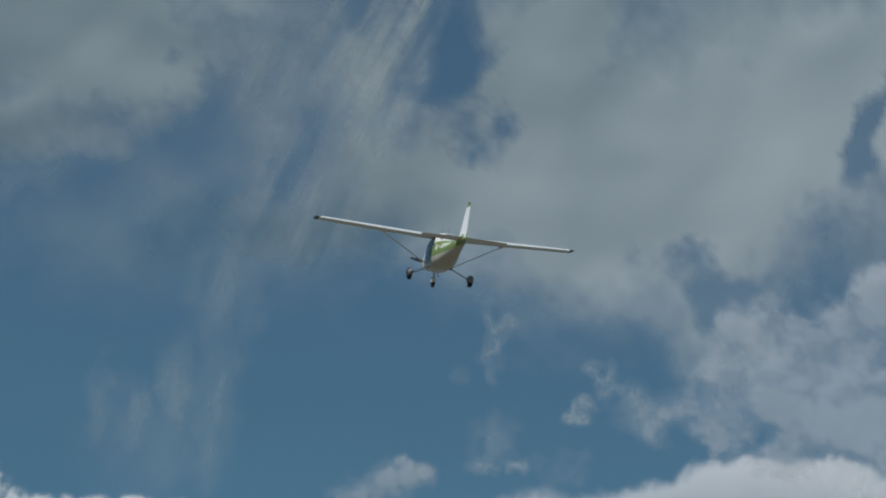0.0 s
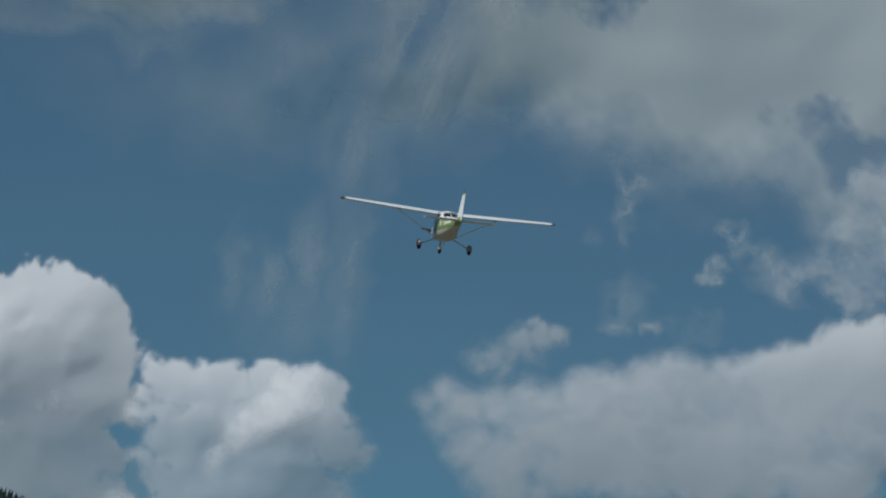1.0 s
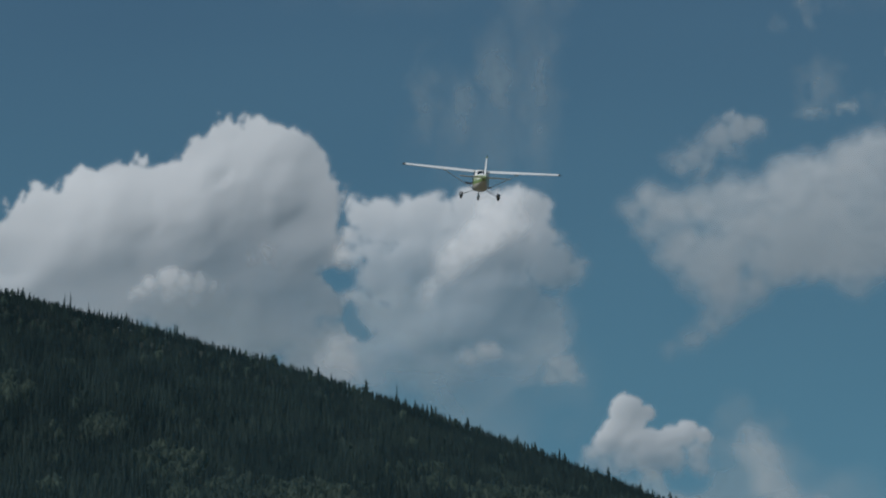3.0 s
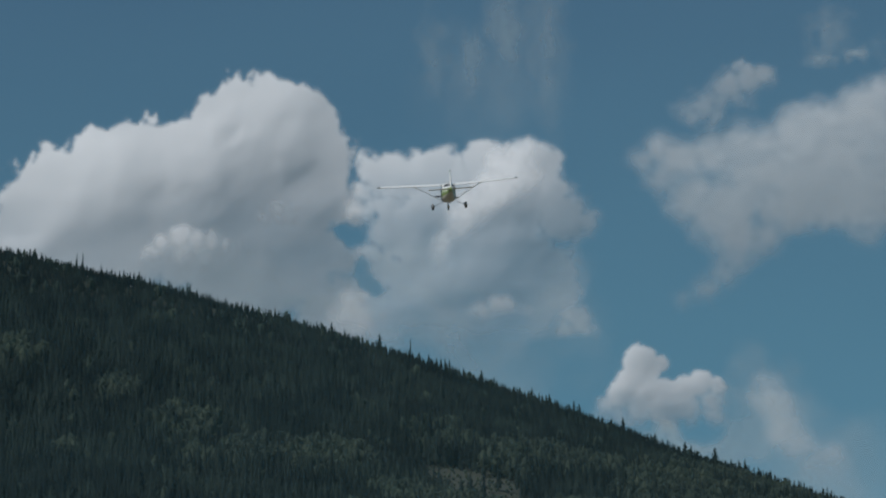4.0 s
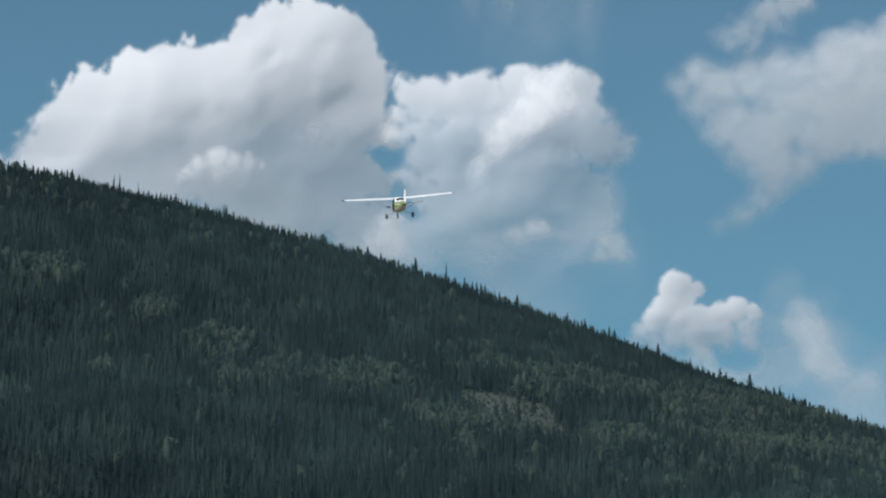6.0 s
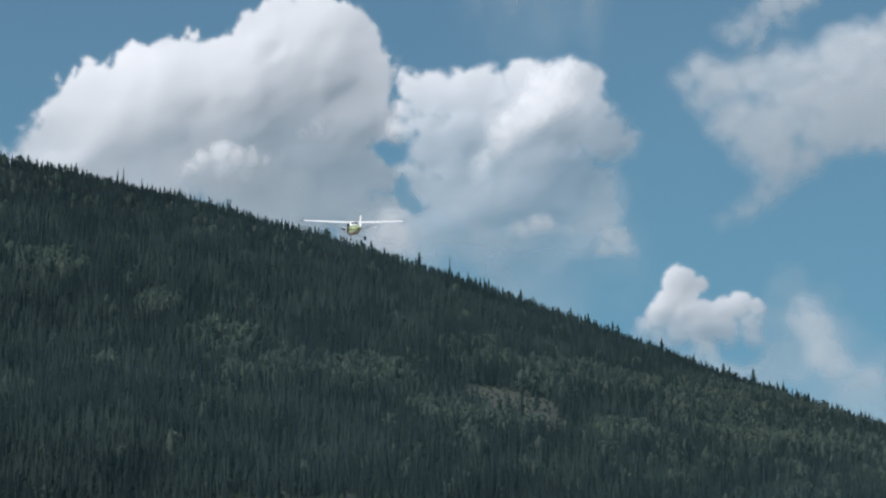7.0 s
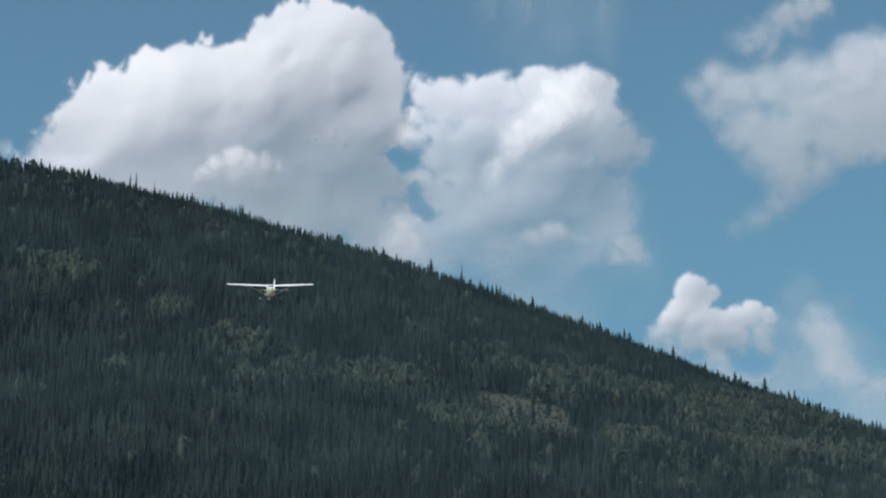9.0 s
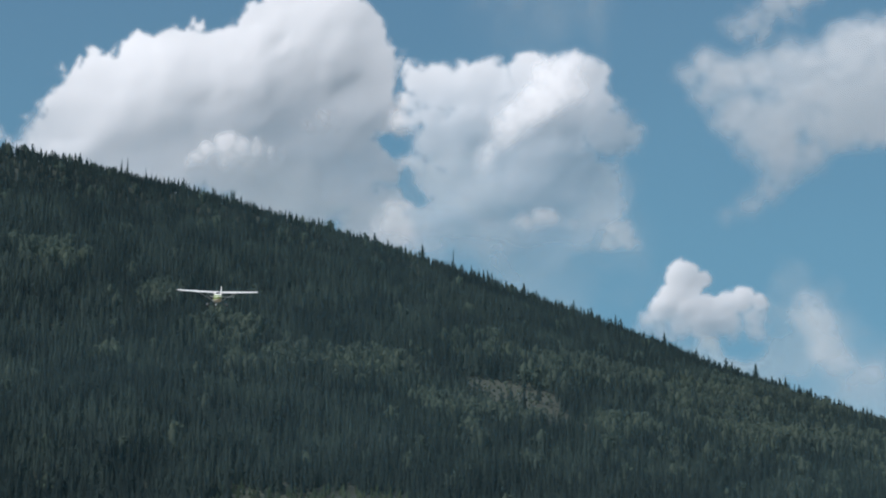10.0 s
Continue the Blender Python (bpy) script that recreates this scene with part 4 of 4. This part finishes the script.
def build_aircraft():
    plane = new("aircraft")
    tagged(plane, "white and green high-wing light aircraft in flight, wheels down", "airplane")
    bm = bmesh.new()
    loft(bm, [ring_y(*s) for s in STATIONS])
    body = part("fuselage", finish(bm), LIVERY, plane, "white fuselage with a green band and pale belly")
    # windows
    for side in (-1, 1):
        part("side_window", side_patch([(-0.80, 1.46), (-1.50, 1.46), (-1.50, 1.88), (-0.90, 1.88)], side, 0.006), GLASS, body, "dark cabin window")
        part("side_window", side_patch([(-1.60, 1.46), (-2.30, 1.48), (-2.20, 1.84), (-1.60, 1.88)], side, 0.006), GLASS, body, "dark cabin window")
        if side > 0:
            part("door", side_patch([(-0.70, 0.80), (-1.52, 0.80), (-1.54, 1.42), (-0.70, 1.42)], side, 0.008), LIVERY, body)
        else:
            # left door takes the dark glass to paint in the wing's cast shadow
            part("door", side_patch([(-0.76, 0.88), (-1.56, 0.86), (-1.58, 1.42), (-0.76, 1.42)], side, 0.008), GLASS, body, "dark cabin door that paints in the wing shade")
    # windscreen and rear window: curved plates on the sloping top
    for nm, y0, y1, wide, lab in (("windscreen", -0.36, -0.66, 0.44, "dark raked windscreen"), ("rear_window", -2.42, -2.90, 0.36, "dark rear cabin window")):
        pieces = ((-wide, wide),) if nm == "windscreen" else ((-wide, -0.02), (0.02, wide))
        for xa, xb in pieces:
            bm = bmesh.new()
            rows = []
            for lift in (0.010, -0.015):
                for i in range(5):
                    y = y0 + (y1 - y0) * i / 4
                    hw, z0, z1, power = hull_at(y)
                    row = []
                    for j in range(9):
                        x = xa + (xb - xa) * j / 8
                        x *= min(1.0, hw / 0.5)
                        row.append((x, y, (z0 + z1) / 2 + (z1 - z0) / 2 * max(0.0, 1 - (abs(x) / hw) ** power) ** (1 / power) + lift))
                    rows.append(row)
            front, rear = rows[:5], rows[5:]
            ring_rows = [f + b[::-1] for f, b in zip(front, rear)]
            loft(bm, ring_rows)
            part(nm, finish(bm), GLASS, body, lab)
    # pale marking on each flank, as plain blocks
    for side in (-1, 1):
        for k in range(6):
            y = -2.60 - 0.36 * k
            if k == 1:
                part("marking", side_patch([(y - 0.05, 1.33), (y - 0.22, 1.335), (y - 0.22, 1.39), (y - 0.05, 1.385)], side, 0.005, 2), MARK, body, "short pale painted bar")
            else:
                part("marking", side_patch([(y, 1.235 + 0.008 * k), (y - 0.25, 1.24 + 0.008 * k), (y - 0.25, 1.465 - 0.012 * k), (y, 1.468 - 0.012 * k)], side, 0.005, 3), MARK, body, "pale painted block")
    # engine front
    part("nose_bowl", spindle([(0.0, 0.33), (0.05, 0.31), (0.09, 0.22)], (0, 0.97, 1.14), 1.0, 0.8), PAINT_GREEN, plane, "green nose bowl")
    part("exhaust_pipe", bar((0.18, 0.35, 0.72), (0.20, 0.22, 0.52), 0.06, 0.06), METAL, plane, "grey metal exhaust pipe")
    prop = new("propeller")
    prop.parent = plane
    tagged(prop, "dark two-bladed propeller with a white spinner")
    part("spinner", spindle([(0.0, 0.15), (0.08, 0.14), (0.17, 0.10), (0.24, 0.03)], (0, 0, 0), 1, 1), PAINT_WHITE, prop, "white spinner")
    for end in (-1, 1):
        bm = bmesh.new()
        rings = []
        for k in range(8):
            r = 0.10 + 0.84 * k / 7
            w = 0.075 * math.sin(math.pi * (0.18 + 0.72 * k / 7)) + 0.012
            tw = radians(52 - 38 * k / 7)
            rings.append([(end * (w * math.cos(a) * math.cos(tw) - 0.012 * math.sin(a) * math.sin(tw)), 0.05 + w * math.cos(a) * math.sin(tw) + 0.012 * math.sin(a) * math.cos(tw), end * r)
                          for a in [2 * math.pi * q / 8 for q in range(8)]])
        loft(bm, rings)
        part("blade", finish(bm), BLADE, prop, "dark propeller blade")
    # wings
    for side in (-1, 1):
        wing = part("wing", span_piece(side * 0.0, side * 5.30, 0.0, 0.735, steps=10), PAINT_WHITE, plane, "white tapered wing")
        part("flap", span_piece(side * 0.58, side * 2.62, 0.74, 1.0, radians(5), 4), PAINT_WHITE, wing)
        part("aileron", span_piece(side * 2.66, side * 5.22, 0.74, 1.0, radians(5), 5), PAINT_WHITE, wing)
        bm = bmesh.new()
        rings = []
        for k in range(5):
            g = math.cos(k / 4 * math.pi / 2 * 0.92)
            x = side * (5.30 + 0.16 * math.sin(k / 4 * math.pi / 2))
            y0, chord, z, tw = wing_plan(x)
            ring = wing_ring(x, 0.0, 1.0, 0.0, max(0.12, g))
            mid = y0 - chord * 0.5
            rings.append([(p[0], mid + (p[1] - mid) * (0.72 + 0.28 * g), p[2] - 0.03 * (1 - g)) for p in ring])
        loft(bm, rings)
        part("wing_tip", finish(bm), DARK_TIP, wing, "dark drooped wing tip")
        part("wing_strut", bar((side * 0.52, -1.02, 0.80), (side * 2.60, -1.12, 1.97), 0.042, 0.15), PAINT_WHITE, plane, "white streamlined wing strut")
        part("strut_cuff", bar((side * 2.45, -1.11, 1.89), (side * 2.64, -1.12, 2.00), 0.10, 0.24), PAINT_WHITE, plane)
    part("wing_fairing", spindle([(-2.45, 0.02), (-2.2, 0.30), (-1.4, 0.50), (-0.8, 0.44), (-0.58, 0.1)], (0, 0, 1.985), 1.0, 0.20), PAINT_WHITE, plane)
    # tail
    def tail_ring(x, y_le, chord, z, thick=0.09):
        return [(x, y_le - b, z + u) for b, u in foil(chord, thick, 0, 1, 7, 0.0)]

    for side in (-1, 1):
        bm = bmesh.new()
        loft(bm, [tail_ring(side * x, -5.55 - 0.16 * x, 0.80 - 0.17 * x, 1.345) for x in (0.0, 0.6, 1.2, 1.66, 1.72)])
        stab = part("tailplane", finish(bm), PAINT_WHITE, plane, "white tailplane")
        bm = bmesh.new()
        loft(bm, [tail_ring(side * x, -6.37 - 0.005 * x, 0.46 - 0.10 * x, 1.345, 0.10) for x in (0.12, 0.6, 1.2, 1.66, 1.72)])
        part("elevator", finish(bm), PAINT_WHITE, stab)

    def fin_ring(z, y_le, y_te, thick):
        c = y_le - y_te
        return [(u, y_le - b, z) for b, u in foil(c, thick / c, 0, 1, 7, 0.0)]

    bm = bmesh.new()
    loft(bm, [fin_ring(1.36, -4.35, -6.42, 0.10), fin_ring(1.46, -4.75, -6.42, 0.12), fin_ring(1.58, -5.35, -6.45, 0.13), fin_ring(2.0, -5.75, -6.55, 0.115), fin_ring(2.60, -6.29, -6.70, 0.08)])
    fin = part("fin", finish(bm), [PAINT_WHITE], plane, "swept white fin")
    bm = bmesh.new()
    loft(bm, [fin_ring(2.602, -6.29, -7.04, 0.078), fin_ring(2.65, -6.35, -7.05, 0.068), fin_ring(2.70, -6.42, -7.04, 0.05), fin_ring(2.715, -6.50, -6.98, 0.02)])
    part("fin_tip", finish(bm), PAINT_GREEN, fin, "dark green fin cap")
    bm = bmesh.new()
    loft(bm, [fin_ring(1.30, -6.44, -6.80, 0.10), fin_ring(1.58, -6.475, -6.86, 0.105), fin_ring(2.0, -6.575, -6.93, 0.09), fin_ring(2.59, -6.72, -7.04, 0.066)])
    part("rudder", finish(bm), PAINT_WHITE, fin)
    bm = bmesh.new()
    loft(bm, [fin_ring(1.372, -4.80, -6.88, 0.16), fin_ring(1.45, -5.25, -6.885, 0.15), fin_ring(1.52, -5.60, -6.89, 0.14)])
    part("fin_root", finish(bm), PAINT_GREEN, fin, "green band at the foot of the fin")
    part("beacon", spindle([(-0.05, 0.02), (0, 0.04), (0.05, 0.02)], (0, -6.7, 2.74), 1, 1.2), DARK_TIP, fin, "small dark beacon")
    # aerials
    part("aerial", bar((0.10, -1.9, 2.06), (0.11, -2.02, 2.36), 0.025, 0.03, 6, 0.5), GREY_PAINT, plane, "thin grey aerial")
    part("aerial", bar((-0.15, -1.75, 2.06), (-0.15, -1.82, 2.24), 0.025, 0.03, 6, 0.5), GREY_PAINT, plane, "thin grey aerial")
    part("belly_aerial", bar((0.0, -3.3, 0.78), (0.0, -3.4, 0.60), 0.02, 0.10, 6, 0.6), GREY_PAINT, plane)
    # wheels
    for side in (-1, 1):
        part("gear_leg", bar((side * 0.42, -1.44, 0.70), (side * 1.22, -1.48, 0.32), 0.042, 0.11), GREY_PAINT, plane, "grey sprung steel gear leg")
        wheel = new("wheel")
        wheel.parent = plane
        wheel.location = (side * 1.28, -1.47, 0.26)
        tagged(wheel, "main wheel with a black tyre")
        part("tyre", tyre_mesh(0.225, 0.17), TYRE, wheel, "black rubber tyre")
        part("hub", spindle([(-0.02, 0.02), (0.0, 0.11), (0.02, 0.02)], (0, 0, 0), 1.3, 1.0), METAL, wheel, "grey metal hub")
        part("mudguard", spindle([(-0.50, 0.02), (-0.38, 0.10), (-0.15, 0.17), (0.12, 0.19), (0.30, 0.14), (0.40, 0.03)], (0, 0, 0.09), 0.72, 1.0), GREY_PAINT, wheel, "grey wheel fairing")
    part("nose_leg", bar((0, 0.12, 0.72), (0, 0.16, 0.30), 0.09, 0.10), METAL, plane, "bare metal nose leg")
    for side in (-1, 1):
        part("nose_fork", bar((side * 0.08, 0.17, 0.46), (side * 0.09, 0.17, 0.22), 0.03, 0.07, 8), METAL, plane)
    wheel = new("wheel")
    wheel.parent = plane
    wheel.location = (0, 0.17, 0.22)
    tagged(wheel, "nose wheel with a black tyre and white fairing")
    part("tyre", tyre_mesh(0.19, 0.13), TYRE, wheel, "black rubber tyre")
    part("mudguard", spindle([(-0.40, 0.02), (-0.30, 0.09), (-0.10, 0.15), (0.12, 0.16), (0.26, 0.10), (0.33, 0.02)], (0, 0, 0.12), 0.62, 0.9), PAINT_WHITE, wheel, "white nose wheel fairing")
    return plane, prop


aircraft, propeller = build_aircraft()

# seconds, x, y, z, nose up, right wing down, heading to the left
FLIGHT = [
    (0.0, 14.61, 119.40, 31.93, 7.26, -1.06, 2.10),
    (0.5, 13.38, 133.07, 32.18, 7.73, 0.06, 2.11),
    (1.0, 12.14, 146.65, 32.55, 8.14, -0.57, 2.66),
    (1.5, 10.84, 160.47, 33.03, 7.98, -1.00, 2.92),
    (2.0, 9.37, 174.35, 33.50, 8.82, -0.36, 3.37),
    (2.5, 7.74, 188.31, 33.97, 8.21, 4.37, 3.00),
    (2.7, 7.14, 193.87, 34.17, 7.87, 4.68, 2.72),
    (3.8, 4.46, 223.84, 34.41, 5.02, -1.83, 1.20),
    (4.0, 3.99, 229.60, 34.34, 5.01, -3.56, 1.39),
    (4.5, 2.62, 244.21, 34.20, 4.91, -5.93, 2.03),
    (5.0, 0.88, 258.77, 34.04, 4.92, -6.11, 3.80),
    (5.5, -1.24, 272.57, 33.93, 4.97, -4.44, 5.72),
    (5.7, -2.14, 278.00, 34.03, 4.73, -4.95, 6.49),
    (6.8, -8.19, 306.83, 34.43, 5.34, -1.05, 10.32),
    (7.0, -9.36, 311.98, 34.28, 5.56, -0.36, 10.57),
    (7.5, -12.49, 324.80, 33.92, 5.53, -0.46, 10.86),
    (8.0, -15.71, 337.66, 33.61, 4.44, -0.76, 10.41),
    (8.5, -18.89, 350.51, 33.30, 3.69, -0.63, 9.72),
    (9.0, -22.47, 363.37, 32.93, 4.30, -0.51, 9.28),
    (9.5, -26.08, 376.26, 32.69, 4.52, -0.38, 9.36),
    (10.0, -29.90, 389.13, 32.50, 4.26, 1.07, 9.93),
]


def motions():
    walk(aircraft, [(t, pose(x, y, z, rx, ry, rz)) for t, x, y, z, rx, ry, rz in FLIGHT])
    walk(propeller, [(0.1 * k, pose(0, 1.08, 1.14, 0, 98 - 72 * k, 0)) for k in range(101)])


motions()
